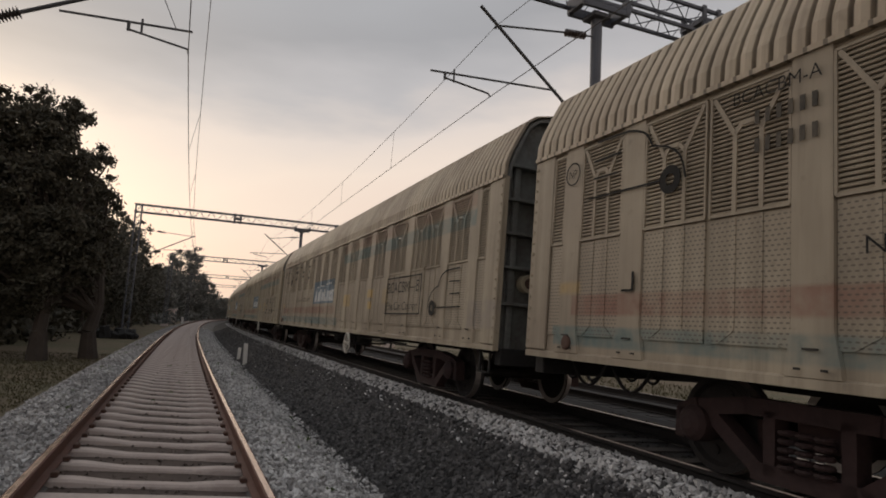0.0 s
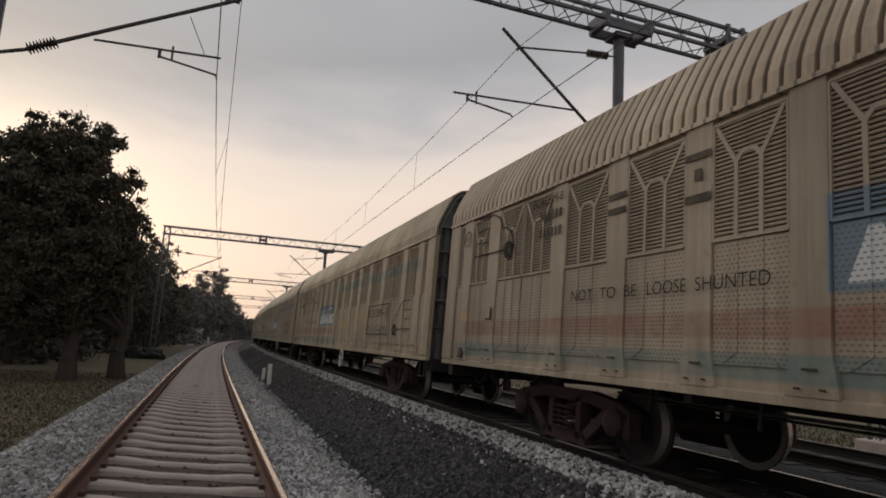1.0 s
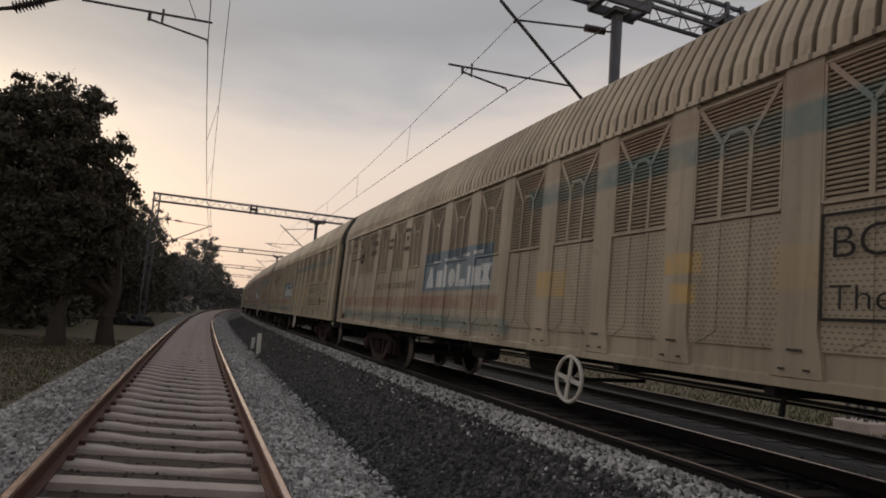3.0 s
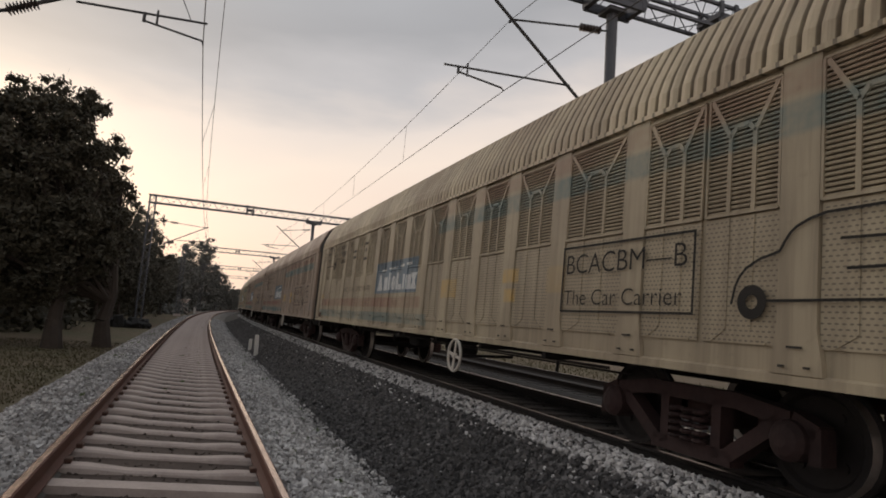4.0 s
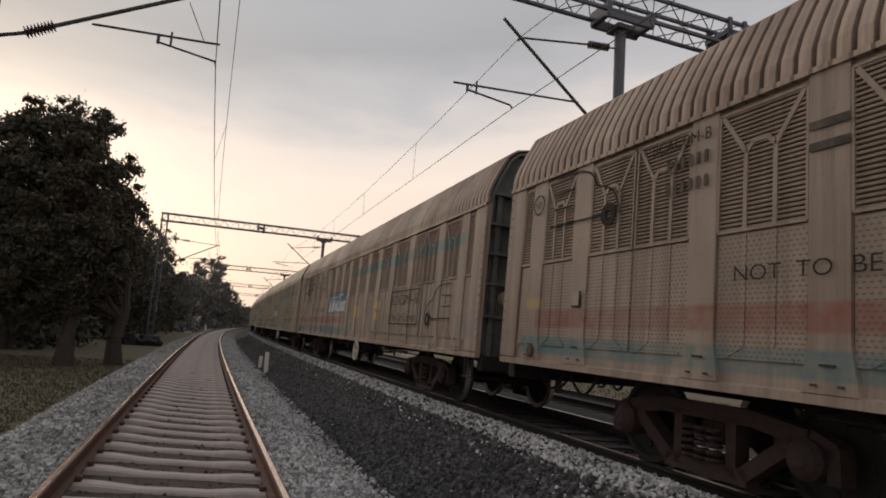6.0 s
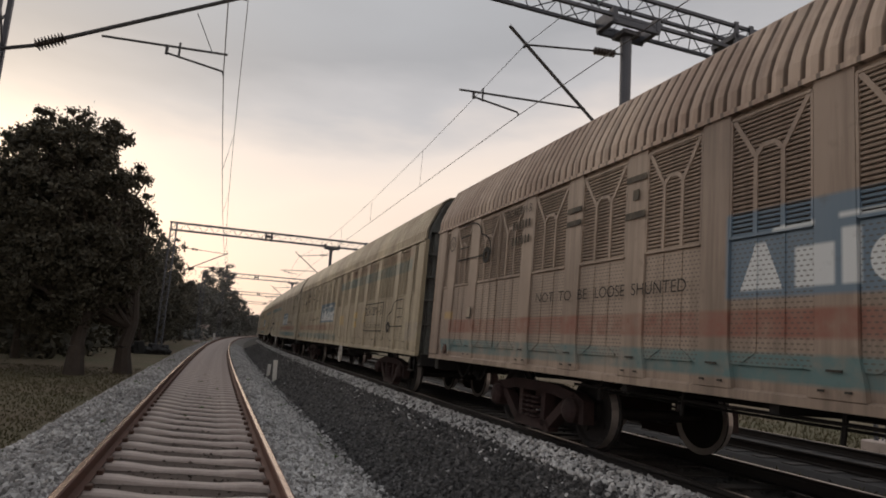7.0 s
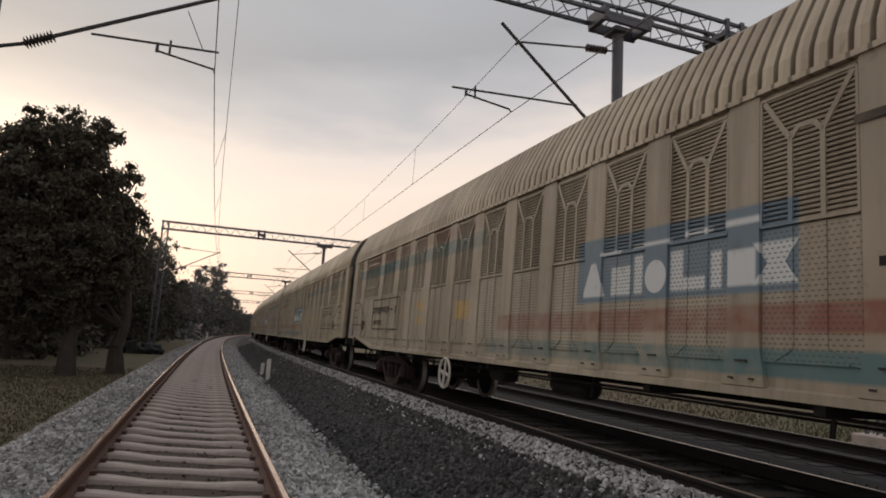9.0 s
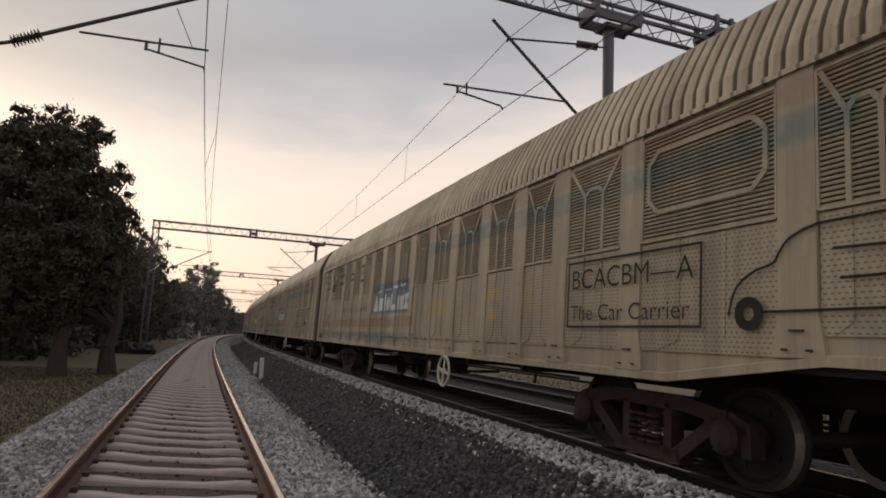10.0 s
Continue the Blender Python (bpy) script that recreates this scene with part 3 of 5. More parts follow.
def louvre_part(wagon, y0, y1, mat, plain=False, window=False):
    """Pressed ventilation panel: real slats with ribs that fork at the top."""
    bm = bmesh.new()
    z0, z1 = 2.06, 3.20
    n = 27
    for i in range(n):
        z = z0 + (z1 - z0) * (i + 0.5) / n
        vs = [bm.verts.new(c) for y in (y0, y1) for c in ((-HW - 0.005, y, z - 0.010), (-HW - 0.022, y, z - 0.009), (-HW - 0.024, y, z + 0.005), (-HW - 0.005, y, z + 0.022))]
        for q in ((0, 1, 5, 4), (1, 2, 6, 5), (2, 3, 7, 6)):
            bm.faces.new([vs[i] for i in q])
        bm.faces.new(vs[0:4][::-1]), bm.faces.new(vs[4:8])
    bmesh.ops.recalc_face_normals(bm, faces=bm.faces)
    part("louvre_panel", bm, mat, wagon)
    # solid dark sheet behind the slats, in place of shaded openings
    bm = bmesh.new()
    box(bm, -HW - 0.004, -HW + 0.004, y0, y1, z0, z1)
    part("louvre_opening", bm, M_LOUVRE_SHADE, wagon)
    bm = bmesh.new()
    xs = -HW - 0.024
    if window:
        # a long embossed frame with rounded corners
        ya, yb, za, zb, c = y0 + 0.10, y1 - 0.10, 2.36, 3.02, 0.14
        pts = [(ya + c, za), (yb - c, za), (yb, za + c), (yb, zb - c), (yb - c, zb), (ya + c, zb), (ya, zb - c), (ya, za + c)]
        for p, q in zip(pts, pts[1:] + pts[:1]):
            strip(bm, (xs, *p), (xs, *q), 0.022, 0.05, (0, (q[1] - p[1]), -(q[0] - p[0])) if p != q else (0, 0, 1))
    elif not plain:
        w = y1 - y0
        a, b = y0 + w * 0.33, y0 + w * 0.67
        zf = 2.78
        for pts in (((a, z0), (a, zf)), ((b, z0), (b, zf)), ((a, zf), (y0 + 0.03, z1 - 0.02)), ((b, zf), (y1 - 0.03, z1 - 0.02)),
                    ((a, zf), (a + w * 0.09, zf + 0.09)), ((a + w * 0.09, zf + 0.09), (b - w * 0.09, zf + 0.09)), ((b - w * 0.09, zf + 0.09), (b, zf))):
            (ya, za), (yb, zb) = pts
            strip(bm, (xs + 0.004, ya, za), (xs + 0.004, yb, zb), 0.02, 0.044, (0, zb - za, -(yb - ya)))
    # frame round the panel
    for a, b, c, d in ((y0, y0, z0, z1), (y1, y1, z0, z1), (y0, y1, z0, z0), (y0, y1, z1, z1)):
        strip(bm, (xs + 0.004, a, c), (xs + 0.004, b, d), 0.024, 0.024, (0, d - c, -(b - a)))
    bmesh.ops.recalc_face_normals(bm, faces=bm.faces)
    part("louvre_frame", bm, mat, wagon)


def punched_part(wagon, y0, y1, mat, kind):
    bm = bmesh.new()
    zb = max(0.92, sill_at((y0 + y1) / 2, kind) + 0.22)
    box(bm, -HW - 0.016, -HW, y0, y1, zb, 2.03)
    part("punched_panel", bm, mat, wagon)
    w = y1 - y0
    if w > 0.6:
        for f in (0.33, 0.67):
            bm = bmesh.new()
            strip(bm, (-HW - 0.018, y0 + w * f, zb + 0.12), (-HW - 0.018, y0 + w * f, 2.03), 0.008, 0.034, (0, 1, 0))
            strip(bm, (-HW - 0.018, y0 + w * f, zb + 0.12), (-HW - 0.018, y0 + w * (0.12 if f < 0.5 else 0.88), zb + 0.01), 0.008, 0.03, (0, 1, 1))
            part("pressed_rib", bm, mat, wagon)


def side_wall(wagon, side, mat, kind):
    """The plain side sheet behind posts and panels, 5 cm thick, and the sill below it."""
    bm = bmesh.new()
    us = [0.0, 1.2, 2.9, LEN - 2.9, LEN - 1.2, LEN]
    x0, x1 = side * (HW - 0.05), side * HW
    rows = [[bm.verts.new((x, u, z)) for x, z in ((x0, sill_at(u, kind)), (x1, sill_at(u, kind)), (x1, EAVE), (x0, EAVE))] for u in us]
    for a, b in zip(rows, rows[1:]):
        for j in range(4):
            bm.faces.new((a[j], a[(j + 1) % 4], b[(j + 1) % 4], b[j]))
    bm.faces.new(rows[0]), bm.faces.new(rows[-1][::-1])
    bmesh.ops.recalc_face_normals(bm, faces=bm.faces)
    wall = part("side_wall", bm, mat, wagon)
    bm = bmesh.new()
    x0, x1 = side * (HW + 0.002), side * (HW + 0.03)
    rows = [[bm.verts.new((x, u, sill_at(u, kind) + d)) for x, d in ((x0, -0.005), (x1, -0.005), (x1, 0.07), (x0, 0.09))] for u in us]
    for a, b in zip(rows, rows[1:]):
        for j in range(4):
            bm.faces.new((a[j], a[(j + 1) % 4], b[(j + 1) % 4], b[j]))
    bm.faces.new(rows[0]), bm.faces.new(rows[-1][::-1])
    bmesh.ops.recalc_face_normals(bm, faces=bm.faces)
    part("sill", bm, mat, wagon)


def roof_part(wagon, mat):
    """Arched roof of pressed ribs, each 20 cm with a narrow groove."""
    bm = bmesh.new()
    prof = [(x, z) for x, z in ROOF] + [(-x, z) for x, z in ROOF[-2::-1]]
    nrm = []
    for i in range(len(prof)):
        a, b = prof[max(0, i - 1)], prof[min(len(prof) - 1, i + 1)]
        d = Vector((b[0] - a[0], b[1] - a[1])).normalized()
        nrm.append((d.y, -d.x))
    ys, n = [], 132
    for i in range(n):
        y = -0.02 + (LEN + 0.04) * i / n
        w = (LEN + 0.04) / n
        ys += [(y, 0.0), (y + w * 0.14, 0.0), (y + w * 0.24, 0.034), (y + w * 0.59, 0.042), (y + w * 0.92, 0.034)]
    ys.append((LEN + 0.02, 0.0))
    rows = []
    for y, h in ys:
        rows.append([bm.verts.new((x + nx * h * (-1 if nz < 0 else 1), y, z + abs(nz) * h)) for (x, z), (nx, nz) in zip(prof, nrm)])
    for a, b in zip(rows, rows[1:]):
        for j in range(len(prof) - 1):
            bm.faces.new((a[j], b[j], b[j + 1], a[j + 1]))
    bmesh.ops.recalc_face_normals(bm, faces=bm.faces)
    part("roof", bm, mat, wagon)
    bm = bmesh.new()
    for side in (-1, 1):
        strip(bm, (side * (HW + 0.03), 0, EAVE - 0.01), (side * (HW + 0.03), LEN, EAVE - 0.01), 0.05, 0.05)
    part("eaves_rail", bm, mat, wagon)


def end_part(wagon, y, sign, kind):
    """A ribbed end wall with its gable, beams, posts, ladder and a round badge. sign: the way it faces along y."""
    raised = ("front" in kind and sign < 0) or ("rear" in kind and sign > 0)
    zb = SILL + (0.24 if raised else 0.0)
    yi, yo = y - sign * 0.22, y - sign * 0.02
    bm = bmesh.new()
    pts = [(x * 0.985, z - 0.02) for x, z in ROOF] + [(-x * 0.985, z - 0.02) for x, z in ROOF[-2::-1]]
    pts = [(HW * 0.985, zb), *pts, (-HW * 0.985, zb)]
    a = [bm.verts.new((x, yi, z)) for x, z in pts]
    b = [bm.verts.new((x, yi + sign * 0.04, z)) for x, z in pts]
    bm.faces.new(a), bm.faces.new(b[::-1])
    for i in range(len(pts)):
        j = (i + 1) % len(pts)
        bm.faces.new((a[i], a[j], b[j], b[i]))
    bmesh.ops.recalc_face_normals(bm, faces=bm.faces)
    wall = part("end_wall", bm, M_END, wagon, "grey-green ribbed end wall")
    ys = sorted((yi, yo))
    for z in (1.34, 1.90, 2.43, 2.96, 3.50):
        bm = bmesh.new()
        box(bm, -HW + 0.05, HW - 0.05, ys[0], ys[1], z - 0.022, z + 0.022, 0.006)
        part("end_beam", bm, M_END, wall)
    ym = y - sign * 0.09
    for x, top in ((-1.30, 3.48), (-0.60, 4.28), (0.60, 4.28), (1.30, 3.48)):
        bm = bmesh.new()
        box(bm, x - 0.045, x + 0.045, min(yi, ym), max(yi, ym), zb, top, 0.01)
        part("end_post", bm, M_END, wall)
    # the rim that follows the roof's edge
    bm = bmesh.new()
    for (xa, za), (xb, zb2) in zip(pts[1:-2], pts[2:-1]):
        strip(bm, (xa * 0.985, ym, za - 0.02), (xb * 0.985, ym, zb2 - 0.02), 0.16, 0.05, (zb2 - za, 0, xa - xb))
    part("gable_rim", bm, M_END, wall)
    bm = bmesh.new()
    ysurf = y - sign * 0.015
    for x in (-1.06, -0.56):
        strip(bm, (x, ysurf, zb + 0.02), (x, ysurf, 1.26), 0.035, 0.035)
    for i in range(3):
        strip(bm, (-1.06, ysurf, 0.95 + i * 0.13), (-0.56, ysurf, 0.95 + i * 0.13), 0.025, 0.03, (0, 1, 0))
    part("ladder", bm, M_END, wall)
    bm = bmesh.new()
    lathe(bm, (-1.05, y - sign * 0.03, 1.68), (0, sign, 0), ((-0.16, 0.14), (0.012, 0.14), (0.012, 0.10)), 24)
    badge = part("badge", bm, M_BADGE, wall, "round pale badge with a dark centre")
    bm = bmesh.new()
    lathe(bm, (-1.05, y - sign * 0.017, 1.68), (0, sign, 0), ((0.0, 0.085), (0.008, 0.085)), 20)
    part("badge_centre", bm, M_CLIP, badge)
    # the headstock, coupler and hoses
    bm = bmesh.new()
    box(bm, -HW + 0.1, HW - 0.1, min(yi, yo), max(yi, yo), zb - 0.22, zb + 0.04, 0.015)
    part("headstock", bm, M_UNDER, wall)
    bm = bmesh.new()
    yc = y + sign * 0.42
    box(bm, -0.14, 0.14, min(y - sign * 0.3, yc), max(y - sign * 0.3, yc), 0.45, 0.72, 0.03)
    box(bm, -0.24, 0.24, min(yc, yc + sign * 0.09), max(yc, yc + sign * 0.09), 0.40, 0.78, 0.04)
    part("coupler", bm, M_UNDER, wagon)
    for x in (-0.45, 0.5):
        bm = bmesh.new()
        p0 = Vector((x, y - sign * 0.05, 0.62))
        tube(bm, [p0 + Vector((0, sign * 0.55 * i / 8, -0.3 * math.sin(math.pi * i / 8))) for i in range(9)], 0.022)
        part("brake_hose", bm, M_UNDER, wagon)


def bogie_part(wagon, u):
    """A cast three-piece bogie: side frames, bolster, spring nests; wheelsets are keyed apart."""
    frames = {-1: bmesh.new(), 1: bmesh.new()}
    for side in (-1, 1):
        bm = frames[side]
        x = side * 1.08
        for p, q, h in (((-0.98, 0.56), (-0.5, 0.63), 0.13), ((-0.52, 0.63), (0.52, 0.63), 0.13), ((0.5, 0.63), (0.98, 0.56), 0.13),
                        ((-0.90, 0.54), (-0.40, 0.17), 0.12), ((0.90, 0.54), (0.40, 0.17), 0.12), ((-0.46, 0.16), (0.46, 0.16), 0.13),
                        ((-0.30, 0.14), (-0.30, 0.62), 0.10), ((0.30, 0.14), (0.30, 0.62), 0.10),
                        ((-1.0, 0.58), (-1.20, 0.50), 0.11), ((-1.18, 0.53), (-1.19, 0.28), 0.10), ((1.0, 0.58), (1.20, 0.50), 0.11), ((1.18, 0.53), (1.19, 0.28), 0.10)):
            strip(bm, (x, *p), (x, *q), 0.15, h, (0, q[1] - p[1], -(q[0] - p[0])))
        # brake beam hanger and shoe beside each wheel
        for e in (-1, 1):
            strip(bm, (x - side * 0.2, e * 0.50, 0.60), (x - side * 0.2, e * 0.56, 0.26), 0.05, 0.06, (0, 1, 0))
            strip(bm, (x - side * 0.2, e * 0.545, 0.26), (x - side * 0.2, e * 0.555, 0.52), 0.09, 0.07, (0, 1, 0))
    bm = bmesh.new()
    box(bm, -1.0, 1.0, -0.2, 0.2, 0.36, 0.58, 0.02)
    bogie = part("bogie", bm, M_BOGIE, wagon, "brown cast-steel bogie")
    bogie.location = (0, u, 0)
    for side in (-1, 1):
        bmesh.ops.recalc_face_normals(frames[side], faces=frames[side].faces)
        part("side_frame", frames[side], M_BOGIE, bogie)
    for side in (-1, 1):
        for y in (-0.14, 0.0, 0.14):
            bm = bmesh.new()
            for i in range(5):
                ring(bm, (side * 1.16, y, 0.24 + i * 0.06), (0, 0, 1), 0.055, 0.018, 10, 5)
            part("spring", bm, M_BOGIE, bogie)
        for y in (-1.0, 1.0):
            bm = bmesh.new()
            lathe(bm, (side * 1.0, y, 0.42), (side, 0, 0), ((0, 0.15), (0.2, 0.15), (0.24, 0.11), (0.27, 0.05)), 14)
            part("axle_box", bm, M_BOGIE, bogie)
    for y in (-1.0, 1.0):
        bm = bmesh.new()
        for side in (-1, 1):
            lathe(bm, (side * 0.80, 0, 0), (side, 0, 0), ((-0.03, 0.12), (-0.03, 0.37), (-0.045, 0.45), (-0.015, 0.45), (0.0, 0.42), (0.09, 0.412), (0.09, 0.36), (0.05, 0.33), (0.05, 0.15), (0.1, 0.12)), 28)
        lathe(bm, (-1.0, 0, 0), (1, 0, 0), ((0, 0.07), (2.0, 0.07)), 12)
        # lightening marks so that the turning shows
        for side in (-1, 1):
            for i in range(4):
                a = i * math.tau / 4 + 0.3
                lathe(bm, (side * 0.845, 0.24 * math.cos(a), 0.24 * math.sin(a)), (side, 0, 0), ((0, 0.045), (0.02, 0.045)), 8)
        bmesh.ops.recalc_face_normals(bm, faces=bm.faces)
        for f in bm.faces:
            c = f.calc_center_median()
            if 0.395 < math.hypot(c.y, c.z) < 0.43:
                f.material_index = 1
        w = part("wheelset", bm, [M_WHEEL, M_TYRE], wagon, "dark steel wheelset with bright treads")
        w.location = (0, u + y, 0.42)


def underframe(wagon, kind):
    hand = LEN - 8.9 if "flip" in kind else 8.72
    bm = bmesh.new()
    box(bm, -HW + 0.04, HW - 0.04, 0.25, LEN - 0.25, SILL + 0.17, SILL + 0.25)
    box(bm, -0.25, 0.25, 0.3, LEN - 0.3, 0.50, SILL + 0.17)
    for u in range(6, 18, 2):
        box(bm, -HW + 0.05, HW - 0.05, u - 0.05, u + 0.05, 0.54, SILL + 0.17)
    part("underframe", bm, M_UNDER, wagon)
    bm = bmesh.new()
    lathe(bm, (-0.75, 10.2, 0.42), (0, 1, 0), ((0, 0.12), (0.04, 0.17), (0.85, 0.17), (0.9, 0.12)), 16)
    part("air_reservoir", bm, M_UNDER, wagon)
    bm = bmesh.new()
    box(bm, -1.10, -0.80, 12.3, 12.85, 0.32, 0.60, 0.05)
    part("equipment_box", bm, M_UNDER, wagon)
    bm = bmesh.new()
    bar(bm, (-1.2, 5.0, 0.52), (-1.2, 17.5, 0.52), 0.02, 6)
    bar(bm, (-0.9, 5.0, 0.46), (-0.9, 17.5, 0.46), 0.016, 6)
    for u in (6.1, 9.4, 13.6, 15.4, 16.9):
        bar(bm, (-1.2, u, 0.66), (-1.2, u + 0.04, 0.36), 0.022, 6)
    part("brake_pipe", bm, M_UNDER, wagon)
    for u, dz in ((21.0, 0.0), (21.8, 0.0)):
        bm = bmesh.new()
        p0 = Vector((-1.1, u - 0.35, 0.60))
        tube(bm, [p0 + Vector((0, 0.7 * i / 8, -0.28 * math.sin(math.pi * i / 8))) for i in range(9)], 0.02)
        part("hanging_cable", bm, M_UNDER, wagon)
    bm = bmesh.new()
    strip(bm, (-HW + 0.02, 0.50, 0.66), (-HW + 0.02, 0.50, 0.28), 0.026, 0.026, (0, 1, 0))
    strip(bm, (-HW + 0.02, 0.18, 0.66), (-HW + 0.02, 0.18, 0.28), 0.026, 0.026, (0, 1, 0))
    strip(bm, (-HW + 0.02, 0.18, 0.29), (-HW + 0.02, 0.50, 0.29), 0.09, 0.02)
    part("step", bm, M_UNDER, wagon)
    bm = bmesh.new()
    lathe(bm, (-HW - 0.03, LEN - 0.95, SILL + 0.20), (-1, 0, 0), ((0, 0.085), (0.025, 0.085), (0.035, 0.06)), 16)
    part("round_cover", bm, M_CLIP, wagon, "rusty round cover plate")
    # hand brake wheel amidships
    bm = bmesh.new()
    c = (-HW - 0.06, hand, 0.35)
    ring(bm, c, (1, 0, 0), 0.27, 0.022, 28, 6)
    for i in range(4):
        a = i * math.tau / 4 + 0.15
        strip(bm, c, (c[0], c[1] + 0.27 * math.cos(a), c[2] + 0.27 * math.sin(a)), 0.05, 0.02, (1, 0, 0))
    lathe(bm, (c[0] - 0.03, c[1], c[2]), (1, 0, 0), ((0, 0.045), (0.06, 0.045)), 10)
    wheel = part("handbrake_wheel", bm, M_HANDWHEEL, wagon, "pale four-spoked handbrake wheel")
    bm = bmesh.new()
    bar(bm, (c[0], c[1], c[2]), (-0.6, c[1], c[2] + 0.05), 0.025, 8)
    part("handbrake_shaft", bm, M_UNDER, wagon)


FACE = -HW - 0.050


def lettering(wagon, text, u, z, height, width=None, depth=FACE):
    """Painted words on the side that faces the near track; u is where they begin."""
    cu = bpy.data.curves.new("lettering", "FONT")
    cu.body, cu.size, cu.offset = text, height * 1.38, -height * 0.012
    tmp = bpy.data.objects.new("tmp", cu)
    me = bpy.data.meshes.new_from_object(tmp)
    bpy.data.objects.remove(tmp)
    bpy.data.curves.remove(cu)
    me.name = "lettering"
    w = max(v.co.x for v in me.vertices)
    k = (width / w) if width else 1.0
    for v in me.vertices:
        v.co = Vector((depth, u - v.co.x * k, z + v.co.y))
    part_of("lettering", me, M_BLACK, wagon, "black stencilled words")


def marks(wagon, name, rects, mat=M_BLACK, depth=FACE, label=""):
    """Painted bars: (y0, y1, z0, z1)."""
    bm = bmesh.new()
    for y0, y1, z0, z1 in rects:
        box(bm, depth, depth + 0.004, y0, y1, z0, z1)
    part(name, bm, mat, wagon, label)


def flat_ring(bm, u, z, r0, r1, seg=28, depth=FACE):
    """A painted ring on the side."""
    rows = []
    for i in range(seg):
        a = i * math.tau / seg
        c, d = math.cos(a), math.sin(a)
        rows.append([bm.verts.new((x, u + r * c, z + r * d)) for x, r in ((depth + 0.004, r0), (depth, r0), (depth, r1), (depth + 0.004, r1))])
    for i in range(seg):
        p, q = rows[i], rows[(i + 1) % seg]
        for j in range(3):
            bm.faces.new((p[j], p[j + 1], q[j + 1], q[j]))
    bmesh.ops.recalc_face_normals(bm, faces=bm.faces)


def car_outline(wagon, u, z, flip=1):
    """A painted line drawing of a car's nose: a bonnet curve, a wheel and speed lines."""
    bm = bmesh.new()
    pts = [(-0.21, -0.02), (-0.175, 0.13), (-0.13, 0.22), (-0.06, 0.29), (0.07, 0.36), (0.19, 0.39), (0.26, 0.41), (0.30, 0.48), (0.35, 0.55), (0.41, 0.60), (0.53, 0.65), (0.66, 0.68), (1.20, 0.69)]
    segs = [(a, b) for a, b in zip(pts, pts[1:])]
    segs += [((0.77, 0.47), (1.25, 0.46)), ((0.82, 0.245), (1.25, 0.25)), ((0.14, 0.01), (1.32, 0.02))]
    for (a, za), (b, zb) in segs:
        ya, yb = u - flip * a, u - flip * b
        strip(bm, (FACE, ya, z + za), (FACE, yb, z + zb), 0.004, 0.022, (0, zb - za, -(yb - ya)))
    part("car_drawing", bm, M_BLACK, wagon, "black line drawing of a car")
    bm = bmesh.new()
    flat_ring(bm, u, z, 0.06, 0.145)
    part("drawn_wheel", bm, M_BLACK, wagon)


